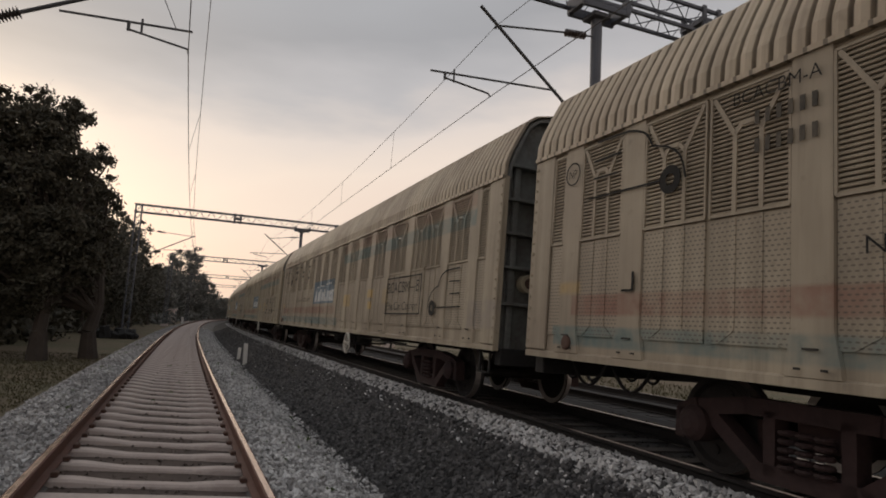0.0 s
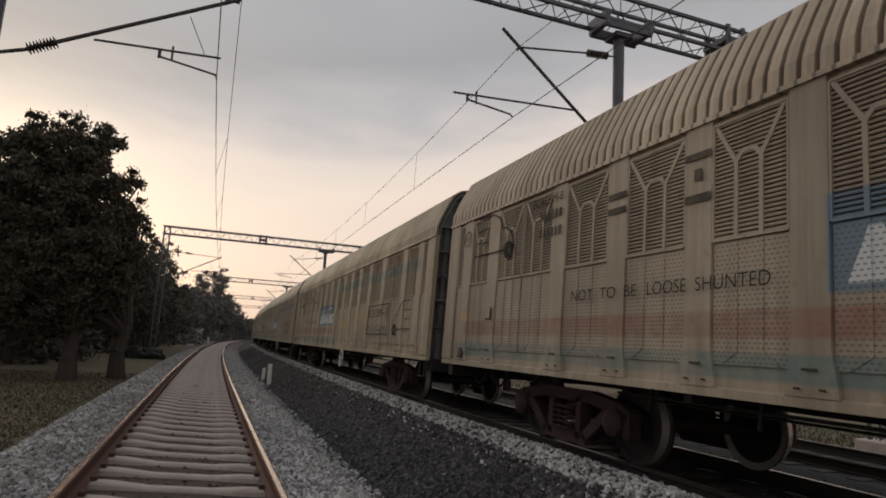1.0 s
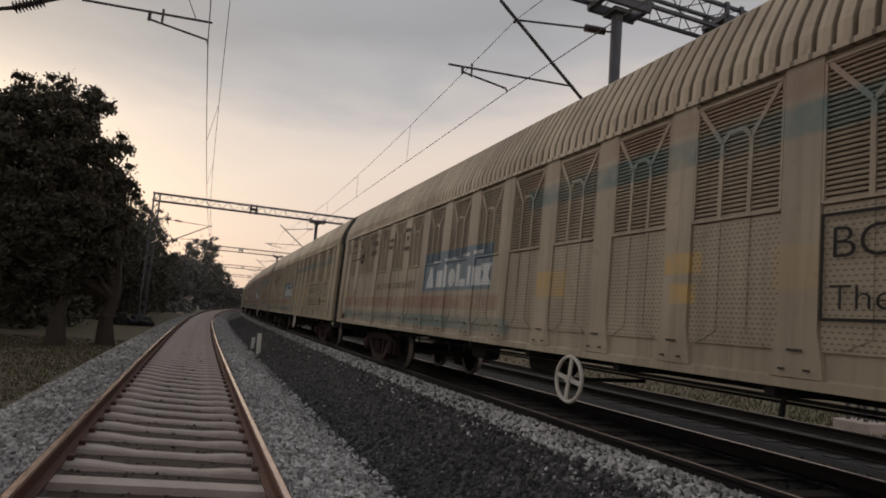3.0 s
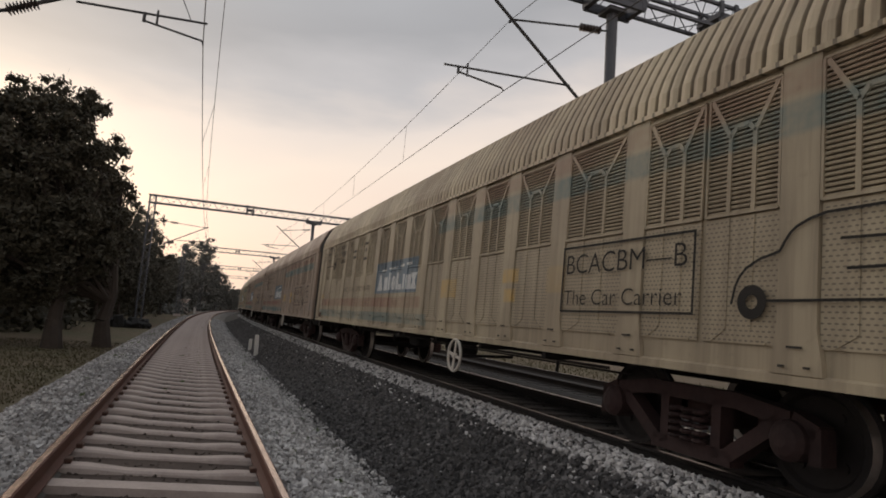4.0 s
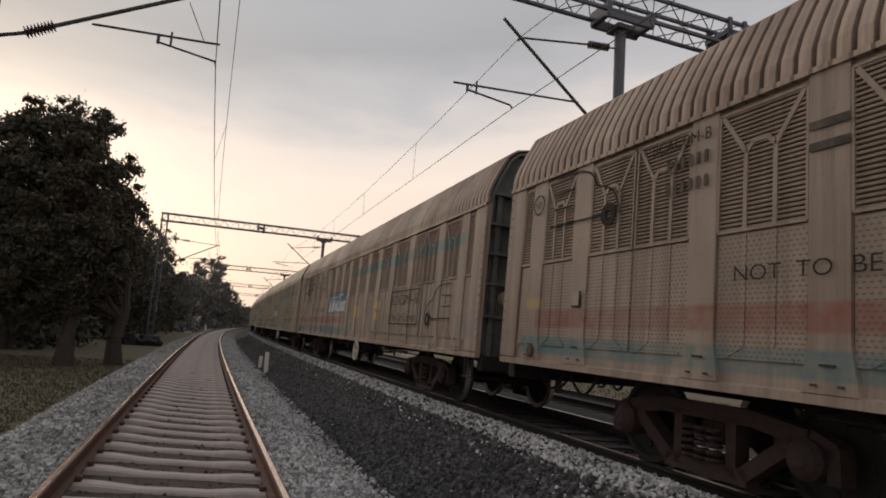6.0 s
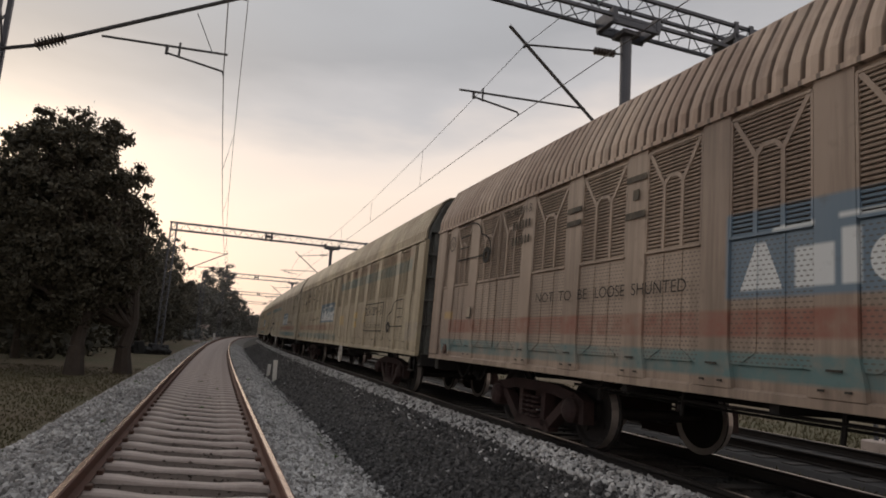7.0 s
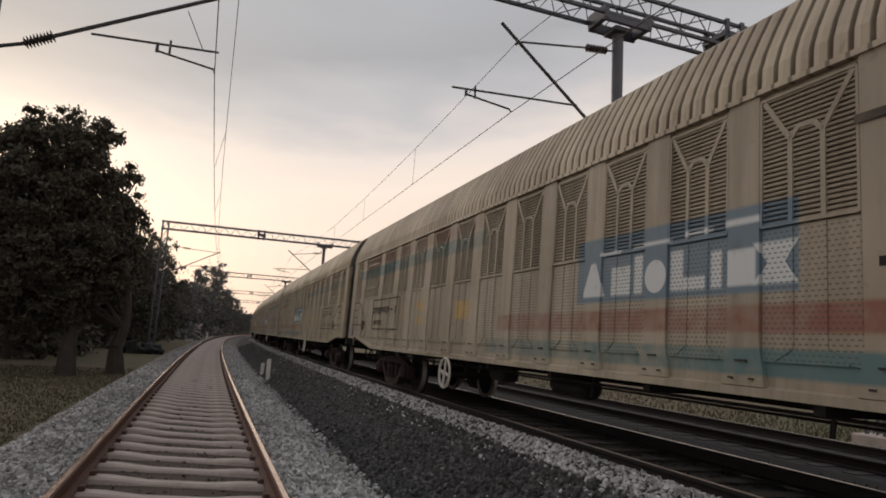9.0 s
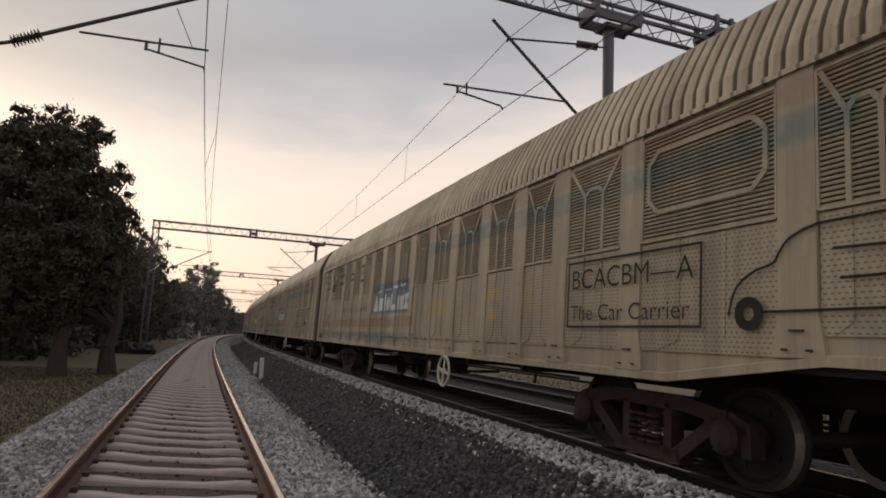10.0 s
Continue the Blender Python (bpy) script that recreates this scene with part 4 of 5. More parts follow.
def build_wagon(kind, paints, label):
    side, punched, roof = paints
    flip = "flip" in kind
    base = POSTS_A if "front" in kind or flip else POSTS
    posts = sorted(LEN - u for u in base) if flip else base
    wagon = empty("car_carrier_wagon", label, "railway wagon", "wagons of the passing train")
    for s in (-1, 1):
        side_wall(wagon, s, side, kind)
        for u in posts:
            post_part(wagon, u, s, side, kind)
        for u0, u1 in ((0.0, 0.46), (LEN - 0.46, LEN)):
            bm = bmesh.new()
            zb = sill_at((u0 + u1) / 2, kind) + 0.09
            box(bm, min(s * HW, s * (HW + 0.035)), max(s * HW, s * (HW + 0.035)), u0, u1, zb, EAVE - 0.03, 0.008)
            corner = part("corner_plate", bm, side, wagon)
            bm = bmesh.new()
            ue = u0 + 0.05 if u0 < 1 else u1 - 0.05
            for i in range(17):
                z = zb + 0.1 + i * (EAVE - zb - 0.25) / 16
                box(bm, min(s * (HW + 0.03), s * (HW + 0.048)), max(s * (HW + 0.03), s * (HW + 0.048)), ue - 0.018, ue + 0.018, z - 0.018, z + 0.018)
            part("rivet_strip", bm, side, corner)["kind"] = "stuff"
    gaps = [(0.48, posts[0] - PW / 2)] + [(a + PW / 2, b - PW / 2) for a, b in zip(posts, posts[1:])] + [(posts[-1] + PW / 2, LEN - 0.48)]
    for i, (a, b) in enumerate(gaps):
        if b - a > 1.3:
            if (i == 1 and "front" in kind) or (i == len(gaps) - 2 and flip):
                spans = [(a, b, True)]
            else:
                spans = [(a, (a + b) / 2 - 0.02, False), ((a + b) / 2 + 0.02, b, False)]
        else:
            spans = [(a, b, False)]
        for p, q, win in spans:
            louvre_part(wagon, p + 0.01, q - 0.01, side, q - p < 0.5, win)
            punched_part(wagon, p + 0.01, q - 0.01, punched, kind)
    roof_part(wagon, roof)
    end_part(wagon, 0.0, -1, kind)
    end_part(wagon, LEN, 1, kind)
    underframe(wagon, kind)
    for u in (3.2, LEN * BODY_K - 3.2):
        bogie_part(wagon, u)
    # writing
    if flip:
        hindi_marks(wagon)
        return wagon
    shift = 0.0 if "front" in kind else 0.83
    letter = "A" if "front" in kind or "alpha" in kind else "B"
    y1 = 4.67 + shift
    lettering(wagon, "BCACBM\u2014" + letter, y1 - 0.07, 1.62, 0.25, 2.1)
    lettering(wagon, "The Car Carrier", y1 - 0.07, 1.24, 0.19, 2.05)
    writing_frame(wagon, y1 - 2.27, y1)
    car_outline(wagon, 1.87 + shift * 0.85, 1.27)
    car_outline(wagon, 19.90, 2.52, -1)
    lettering(wagon, "NOT  TO  BE", 18.0, 1.60, 0.14, 1.32)
    lettering(wagon, "LOOSE  SHUNTED", 16.52, 1.60, 0.14, 1.58)
    for z in (2.55, 2.80):
        for i in range(6):
            marks(wagon, "number_bar", ((18.34 + i * 0.105, 18.385 + i * 0.105, z, z + 0.125),), M_STENCIL)
    lettering(wagon, "BCACBM-" + letter, 19.15, 3.03, 0.13, 0.85)
    stencil_circle(wagon, 21.58)
    lettering(wagon, "NP", 21.665, 2.865, 0.11, 0.17)
    for r in ((15.62, 15.97, 2.92, 2.99), (15.74, 15.84, 2.70, 2.82), (15.62, 15.97, 2.48, 2.56), (16.92, 17.26, 2.78, 2.85), (16.92, 17.26, 2.60, 2.67)):
        marks(wagon, "date_bar", (r,), M_STENCIL)
    marks(wagon, "placard", ((20.40, 20.55, 1.44, 1.61),), PAINTS[0][0], FACE - 0.002, "small plate holder with its shadow painted on two edges")
    # the holder's cast shadow, painted as two black bars
    for r in ((20.37, 20.40, 1.42, 1.62), (20.40, 20.56, 1.415, 1.438)):
        marks(wagon, "placard_edge", (r,), depth=FACE - 0.006)
    return wagon


def writing_frame(wagon, y0, y1):
    marks(wagon, "writing_frame", ((y0, y1, 1.94, 1.965), (y0, y1, 1.15, 1.175), (y1 - 0.025, y1, 1.176, 1.939), (y0, y0 + 0.025, 1.176, 1.939)))


def stencil_circle(wagon, u):
    bm = bmesh.new()
    flat_ring(bm, u, 2.92, 0.132, 0.148)
    part("stencil_circle", bm, M_BLACK, wagon)


def hindi_marks(wagon):
    """The turned wagon: its writing stands as plain bars, the drawings face the other way."""
    car_outline(wagon, LEN - 19.90, 2.52, 1)
    car_outline(wagon, LEN - 1.87, 1.27, -1)
    stencil_circle(wagon, LEN - 21.58)
    writing_frame(wagon, LEN - 5.45, LEN - 2.95)
    rng = random.Random(12)
    bars = [(18.72, 1.56, 1.725, 0.022), (17.68, 0.22, 1.65, 0.03), (17.36, 0.16, 1.725, 0.022), (17.36, 0.04, 1.55, 0.172), (19.22, 0.36, 1.375, 0.018), (18.78, 0.46, 1.375, 0.018)]
    bars += [(19.44 - i * 0.121, rng.uniform(0.030, 0.055), 1.723 - 0.16 * f, 0.16 * f) for i, f in enumerate(rng.uniform(0.65, 1.2) for _ in range(13))]
    bars += [(19.36 - i * 0.105, rng.uniform(0.026, 0.045), 1.275, 0.098) for i in range(8) if i != 3]
    for y0, w, z0, h in bars:
        marks(wagon, "writing_bar", ((y0 - w / 2, y0 + w / 2, z0, z0 + h),))
    for y0, w in ((5.35, 0.09), (4.85, 0.12), (4.35, 0.06), (3.85, 0.12)):
        marks(wagon, "writing_bar", ((y0 - w, y0 + w, 1.63, 1.70),))
    for r in ((4.4, 4.75, 2.92, 2.99), (5.25, 5.6, 2.72, 2.79)):
        marks(wagon, "date_bar", (r,), M_STENCIL)
    marks(wagon, "placard", ((2.70, 2.90, 1.48, 1.68),), M_BLACK, label="small dark placard plate")


DIST = ((0.0, 0.0), (0.5, 9.1), (1.0, 19.4), (1.5, 28.4), (2.0, 38.75), (2.5, 47.65), (3.0, 57.5), (3.5, 67.4), (4.0, 77.5), (4.5, 86.7),
        (5.0, 96.85), (5.5, 106.2), (6.0, 116.1), (6.5, 126.0), (7.0, 135.83), (7.5, 145.14), (8.0, 155.7), (8.5, 164.68), (9.0, 175.3), (9.5, 184.3), (10.0, 194.2))


def run(t):
    """How far the train has gone at t seconds: smooth between the known places."""
    n = len(DIST)
    i = max(0, min(n - 2, int(t / 0.5)))
    p = [DIST[max(0, min(n - 1, i + k))][1] for k in (-1, 0, 1, 2)]
    if i == 0:
        p[0] = 2 * p[1] - p[2]
    if i == n - 2:
        p[3] = 2 * p[2] - p[1]
    f = t / 0.5 - i
    a, b = (p[2] - p[0]) / 2, (p[3] - p[1]) / 2
    return ((2 * f - 3) * f * f + 1) * p[1] + ((f - 2) * f + 1) * f * a + (3 - 2 * f) * f * f * p[2] + (f - 1) * f * f * b


BOGIE = 3.2


def true_size(wagon):
    """Brings the drawn body to its true length and height; bogies keep theirs."""
    for ob in wagon.children_recursive:
        root = ob
        while root.parent is not wagon:
            root = root.parent
        if root.name.startswith(("bogie", "wheelset")):
            continue
        for v in ob.data.vertices:
            v.co.y *= BODY_K
            v.co.z = v.co.z * BODY_K + BODY_LIFT
    return wagon


def wagon_pose(j, t):
    off, base, cant = TRACKS["middle"]
    s = BODY_K * (8.29 + PITCH * j - run(t))
    a, b = at(s + BOGIE, off), at(s + LEN * BODY_K - BOGIE, off)
    d = (b - a).normalized()
    o = a - d * BOGIE
    return pose(o.x, o.y, base, 0, math.degrees(cant), -math.degrees(math.atan2(d.x, d.y)))


WAGON_LABELS = ("cream louvred car-carrier wagon with faded teal and red bands", "brownish louvred car-carrier wagon with a rust-streaked roof",
                "straw-coloured louvred car-carrier wagon with faded bands", "pale cream car-carrier wagon with bright teal and amber patches")
FIRST, LAST = -1, 14
STYLE = {j: (0, "") for j in range(FIRST, LAST + 1)}
for j in (1, 3, 6, 8, 10, 13):
    STYLE[j] = (2, "")
for j in (4, 5, 11, 12):
    STYLE[j] = (1, "")
STYLE[7] = (3, "rear flip")
STYLE[-1] = (0, "alpha")
STYLE[8] = (STYLE[8][0], "front")
WAGONS = {}


def build_train():
    kinds = {}
    for j in range(FIRST, LAST + 1):
        style = STYLE[j]
        if style in kinds:
            WAGONS[j] = copy_thing(kinds[style], wagon_pose(j, 0))
        else:
            WAGONS[j] = kinds[style] = true_size(build_wagon(style[1], PAINTS[style[0]], WAGON_LABELS[style[0]]))


build_train()


# ---------------------------------------------------------------- overhead line
def insulator(bm, a, b, r=0.075, sheds=7):
    a, b = Vector(a), Vector(b)
    n = (b - a).length
    out = [(0.0, 0.028)]
    for i in range(sheds):
        d = n * (0.08 + 0.84 * i / (sheds - 1))
        out += [(d - 0.022, 0.035), (d, r), (d + 0.010, r), (d + 0.022, 0.035)]
    out.append((n, 0.028))
    lathe(bm, a, b - a, out, 12)


def gantry(s, left, right=15.6, near=False, label="steel lattice portal over the tracks carrying the overhead line"):
    """A portal: two twin-channel legs and a box lattice boom, with a drop arm by the middle track and a bracket each side."""
    g = empty("catenary_gantry", label, "gantry", "portals over the tracks")
    g.matrix_basis = Matrix.Translation(at(s)) @ pose(0, 0, 0, 0, 0, -math.degrees(turn_at(s)))
    z0, z1, y0, y1 = 8.44, 9.00, -0.28, 0.28
    for x in (left, right):
        bm = bmesh.new()
        base = -0.62
        for dx in (-0.2, 0.2):
            for dy in (-0.22, 0.22):
                strip(bm, (x + dx, dy, base), (x + dx, dy, z1), 0.07, 0.07, (1, 0, 0))
        n = 16
        for i in range(n):
            za, zb = base + (z1 - base) * i / n, base + (z1 - base) * (i + 1) / n
            for dy in (-0.22, 0.22):
                strip(bm, (x - 0.2, dy, za), (x + 0.2, dy, zb), 0.025, 0.03, (0, 1, 0))
            sg = 1 if i % 2 else -1
            for dx in (-0.2, 0.2):
                strip(bm, (x + dx, -0.22 * sg, za), (x + dx, 0.22 * sg, zb), 0.025, 0.03, (1, 0, 0))
        part("leg", bm, M_GALV, g)
        bm = bmesh.new()
        box(bm, x - 0.45, x + 0.45, -0.45, 0.45, -0.9, -0.3, 0.03)
        part("footing", bm, M_SLEEPER, g, "concrete footing")
    for y in (y0, y1):
        for z in (z0, z1):
            bm = bmesh.new()
            strip(bm, (left - 0.3, y, z), (right + 0.3, y, z), 0.07, 0.07)
            part("boom_chord", bm, M_GALV, g)
    bm = bmesh.new()
    n = round((right - left) / 0.42)
    w = (right - left) / n
    for i in range(n):
        xa, xb = left + w * i, left + w * (i + 1)
        za, zb = (z0, z1) if i % 2 else (z1, z0)
        for y in (y0, y1):
            strip(bm, (xa, y, za), (xb, y, zb), 0.018, 0.018, (0, 1, 0))
        ya, yb = (y0, y1) if i % 2 else (y1, y0)
        for z in (z0, z1):
            strip(bm, (xa, ya, z), (xb, yb, z), 0.018, 0.018)
    part("boom_lacing", bm, M_GALV, g)["kind"] = "stuff"
    for x in (2.9, 10.8):
        bm = bmesh.new()
        for dx in (-0.22, 0.22):
            for y in (y0 - 0.05, y1 + 0.05):
                box(bm, x + dx - 0.05, x + dx + 0.05, y - 0.03, y + 0.03, z0 - 0.07, z1 + 0.07)
        box(bm, x - 0.3, x + 0.3, y0 - 0.08, y1 + 0.08, z0 + 0.22, z0 + 0.34)
        part("splice", bm, M_GALV, g)
    # drop arm by the middle track
    mx = 7.82
    bm = bmesh.new()
    lathe(bm, (mx, 0, 5.2), (0, 0, 1), ((0, 0.11), (3.0, 0.125), (3.0, 0.12)), 14)
    arm = part("drop_arm", bm, M_GALV, g, "tubular drop arm")
    bm = bmesh.new()
    box(bm, mx - 0.55, mx + 0.65, -0.32, -0.24, 8.26, 8.40, 0.01)
    box(bm, mx - 0.55, mx + 0.65, 0.24, 0.32, 8.26, 8.40, 0.01)
    box(bm, mx - 0.22, mx + 0.22, -0.22, 0.22, 8.16, 8.26, 0.01)
    for dx in (-0.5, 0.6):
        box(bm, mx + dx - 0.06, mx + dx + 0.06, -0.33, 0.33, 8.30, 8.62, 0.01)
    part("arm_bracket", bm, M_GALV, arm)
    # bracket over the middle track
    bm = bmesh.new()
    for p, q, r in (((7.2, 0, 6.01), (5.02, 0, 7.77), 0.034), ((5.42, 0, 7.45), (7.02, 0, 7.69), 0.022), ((7.52, 0, 7.74), (mx, 0, 7.78), 0.02),
                    ((6.83, 0, 6.36), (4.03, 0, 6.20), 0.022), ((4.35, 0, 6.11), (5.27, 0, 5.985), 0.02), ((5.27, 0, 5.985), (5.32, 0, 5.93), 0.016),
                    ((4.33, 0, 6.22), (4.33, 0, 6.08), 0.03), ((4.52, 0, 6.32), (4.52, 0, 6.06), 0.02), ((5.42, 0, 7.46), (5.36, 0, 7.38), 0.03)):
        bar(bm, p, q, r, 8)
    part("bracket", bm, M_TUBE, g)
    for a, b in (((7.0, 0, 7.69), (7.54, 0, 7.74)), ((7.62, 0, 5.67), (7.16, 0, 6.04))):
        bm = bmesh.new()
        insulator(bm, a, b, 0.085)
        part("insulator", bm, M_PORCELAIN, g)
    # bracket over the near track
    bm = bmesh.new()
    hx = left + 0.25
    for p, q, r in (((-2.58, 0, 5.68), (0.02, 0, 7.08), 0.034), ((-2.10, 0, 5.83), (-0.20, 0, 5.94), 0.020), ((-1.12, 0, 5.76), (-0.25, 0, 5.63), 0.018), ((-0.25, 0, 5.63), (-0.23, 0, 5.56), 0.014),
                    ((-1.14, 0, 5.90), (-1.14, 0, 5.74), 0.026), ((-0.95, 0, 5.98), (-0.95, 0, 5.74), 0.018), ((hx, 0, 7.2), (-2.6, 0, 7.15), 0.02), ((-2.1, 0, 7.12), (0.0, 0, 7.0), 0.02), ((hx, 0, 5.31), (-2.98, 0, 5.46), 0.03),
                    ((-0.45, 0, 5.93), (-0.75, 0, 6.56), 0.007)):
        bar(bm, p, q, r, 8)
    part("bracket", bm, M_TUBE, g)
    for a, b in (((-2.98, 0, 5.46), (-2.58, 0, 5.68)), ((-2.6, 0, 7.15), (-2.1, 0, 7.12))):
        bm = bmesh.new()
        insulator(bm, a, b, 0.095, 9)
        part("insulator", bm, M_PORCELAIN, g)
    return g


PORTALS = ((-30.0, -3.65), (10.7, -3.65), (50.0, -4.0), (90.0, -3.9), (131.0, -3.9), (172.0, -3.9))


def wire(name, points, r, label):
    cu = bpy.data.curves.new(name, "CURVE")
    cu.dimensions, cu.bevel_depth, cu.bevel_resolution = "3D", r, 1
    sp = cu.splines.new("POLY")
    sp.points.add(len(points) - 1)
    for p, co in zip(sp.points, points):
        p.co = (*co, 1)
    cu.materials.append(M_WIRE)
    return tagged(new(name, cu), label, "wire", kind="structure")


def catenary(off_c, off_m, z_c, z_m, sag, stagger):
    contact, messenger = [], []
    for i, ((sa, _), (sb, _)) in enumerate(zip(PORTALS, PORTALS[1:])):
        n = 12
        for k in range(n + (i == len(PORTALS) - 2)):
            f = k / n
            s = sa + (sb - sa) * f
            st = (1 if i % 2 else -1) * stagger * (1 - 2 * f)
            contact.append(at(s, off_c - st, z_c - 0.06 * 4 * f * (1 - f)))
            messenger.append(at(s, off_m, z_m - sag * 4 * f * (1 - f)))
    wire("contact_wire", contact, 0.008, "dark overhead contact wire above the rails")
    wire("messenger_wire", messenger, 0.007, "sagging carrier wire above the contact wire")
    # droppers
    n = 0
    for i, ((sa, _), (sb, _)) in enumerate(zip(PORTALS, PORTALS[1:])):
        for k in range(1, 6):
            f = k / 6
            s = sa + (sb - sa) * f
            st = (1 if i % 2 else -1) * stagger * (1 - 2 * f)
            bm = bmesh.new()
            bar(bm, at(s, off_c - st, z_c - 0.24 * f * (1 - f)), at(s, off_m, z_m - sag * 4 * f * (1 - f)), 0.005, 4)
            tagged(part("dropper_wire", bm, M_WIRE), "thin vertical wire between the overhead wires", "wire", kind="structure")


def build_overhead():
    for s, left in PORTALS:
        gantry(s, left)
    catenary(-0.05, 0.02, 5.56, 7.0, 0.75, 0.18)
    catenary(5.42, 5.38, 5.93, 7.43, 0.75, 0.10)


build_overhead()


# ---------------------------------------------------------------- trees and growth
def leaves(centres, radii, count, size, rng, squash=0.8, loose=False):
    """Small crossed leaf blades gathered in clumps."""
    n = len(centres)
    pick = rng.integers(0, n, count)
    c = np.asarray(centres)[pick]
    r = np.asarray(radii)[pick][:, None]
    d = rng.normal(size=(count, 3))
    d /= np.linalg.norm(d, axis=1)[:, None]
    d[:, 2] *= squash
    p = c + d * r * (np.abs(rng.normal(size=(count, 1))) * 0.62 if loose else rng.random((count, 1)) ** 0.45)
    a = rng.normal(size=(count, 3))
    a /= np.linalg.norm(a, axis=1)[:, None]
    b = np.cross(a, rng.normal(size=(count, 3)))
    b /= np.linalg.norm(b, axis=1)[:, None]
    sz = size * rng.uniform(0.6, 1.35, (count, 1))
    vs = np.stack([p - a * sz, p - b * sz * 0.42, p + a * sz, p + b * sz * 0.42], 1).reshape(-1, 3)
    fs = np.arange(count * 4).reshape(-1, 4)
    me = bpy.data.meshes.new("crown")
    me.from_pydata(vs.tolist(), [], fs.tolist())
    return me


def tree(x, y, height, spread, seed, count=2600, leaf=0.24, mat=None, low=0.25, label="dark leafy roadside tree", trunks=((0, 0),), thick=0.22, clumps=34, lean=0.0, fine=1.0, airy=False):
    rng = np.random.default_rng(seed)
    t = empty("tree", label, "tree", "trees beside the line")
    t.location = (x, y, -0.62)
    centres, radii = [], []
    h0 = height * low
    if airy:
        # sprays of twigs gathered near the crown's uneven outer shell
        lumps = rng.normal(size=(26, 3))
        lumps /= np.linalg.norm(lumps, axis=1)[:, None]
        amp = rng.uniform(-0.10, 0.13, 26)
        mid = h0 + (height - h0) * 0.40
        for i in range(clumps):
            d = rng.normal(size=3)
            d /= np.linalg.norm(d)
            out = 1.0 + float((amp * np.clip((lumps @ d - 0.72) / 0.28, 0, 1)).sum())
            q = out * rng.random() ** 0.36
            rc = rng.uniform(0.07, 0.15) * spread * (1.5 - 0.75 * q) * fine
            up = (height - mid) if d[2] > 0 else (mid - h0)
            centres.append((d[0] * q * (spread - rc) * (1 - 0.24 * max(0, d[2])), d[1] * q * (spread - rc), mid + d[2] * q * (up - rc)))
            radii.append(rc)
    for i in range(0 if airy else clumps):
        a = i * 2.39996 + rng.uniform(-0.4, 0.4)
        f = rng.random() ** 0.8
        zz = h0 + (height - h0) * f
        wide = spread * max(0.05, 1 - (abs(f - 0.22) / 0.80) ** 1.7) ** 0.75
        rr = wide * rng.random() ** 0.5
        rc = spread * rng.uniform(0.12, 0.30) * fine * (1.0 if clumps < 100 else rng.uniform(0.6, 1.25))
        centres.append((rr * math.cos(a) * 0.95 + lean * f, rr * math.sin(a) * 0.95, min(zz, height - rc * 0.7)))
        radii.append(rc)
    bm = bmesh.new()
    for tx, ty in trunks:
        p = Vector((tx, ty, -0.1))
        r = thick
        top = height * 0.62
        for i in range(6):
            q = Vector((tx + (rng.random() - 0.5) * 0.25, ty + (rng.random() - 0.5) * 0.25, top * (i + 1) / 6))
            bar(bm, p, q, r * (1.25 if i == 0 else 1), 9, r * 0.82)
            p, r = q, r * 0.82
    for i in range(0, len(centres), 2 if clumps < 100 else 9):
        c = Vector(centres[i])
        tx, ty = trunks[i // 2 % len(trunks)]
        s = Vector((tx, ty, min(height * 0.55, max(height * 0.18, c.z * 0.5))))
        m = (s + c) / 2 + Vector((0, 0, 0.3))
        bar(bm, s, m, thick * 0.35, 6, thick * 0.22)
        bar(bm, m, c, thick * 0.22, 6, thick * 0.07)
    part("trunk", bm, M_BARK, t, "dark trunk and limbs")
    me = leaves(centres, radii, count, leaf, rng, 0.8, airy)
    part_of("crown", me, mat or M_LEAF, t, "dense dark foliage with small gaps")
    return t


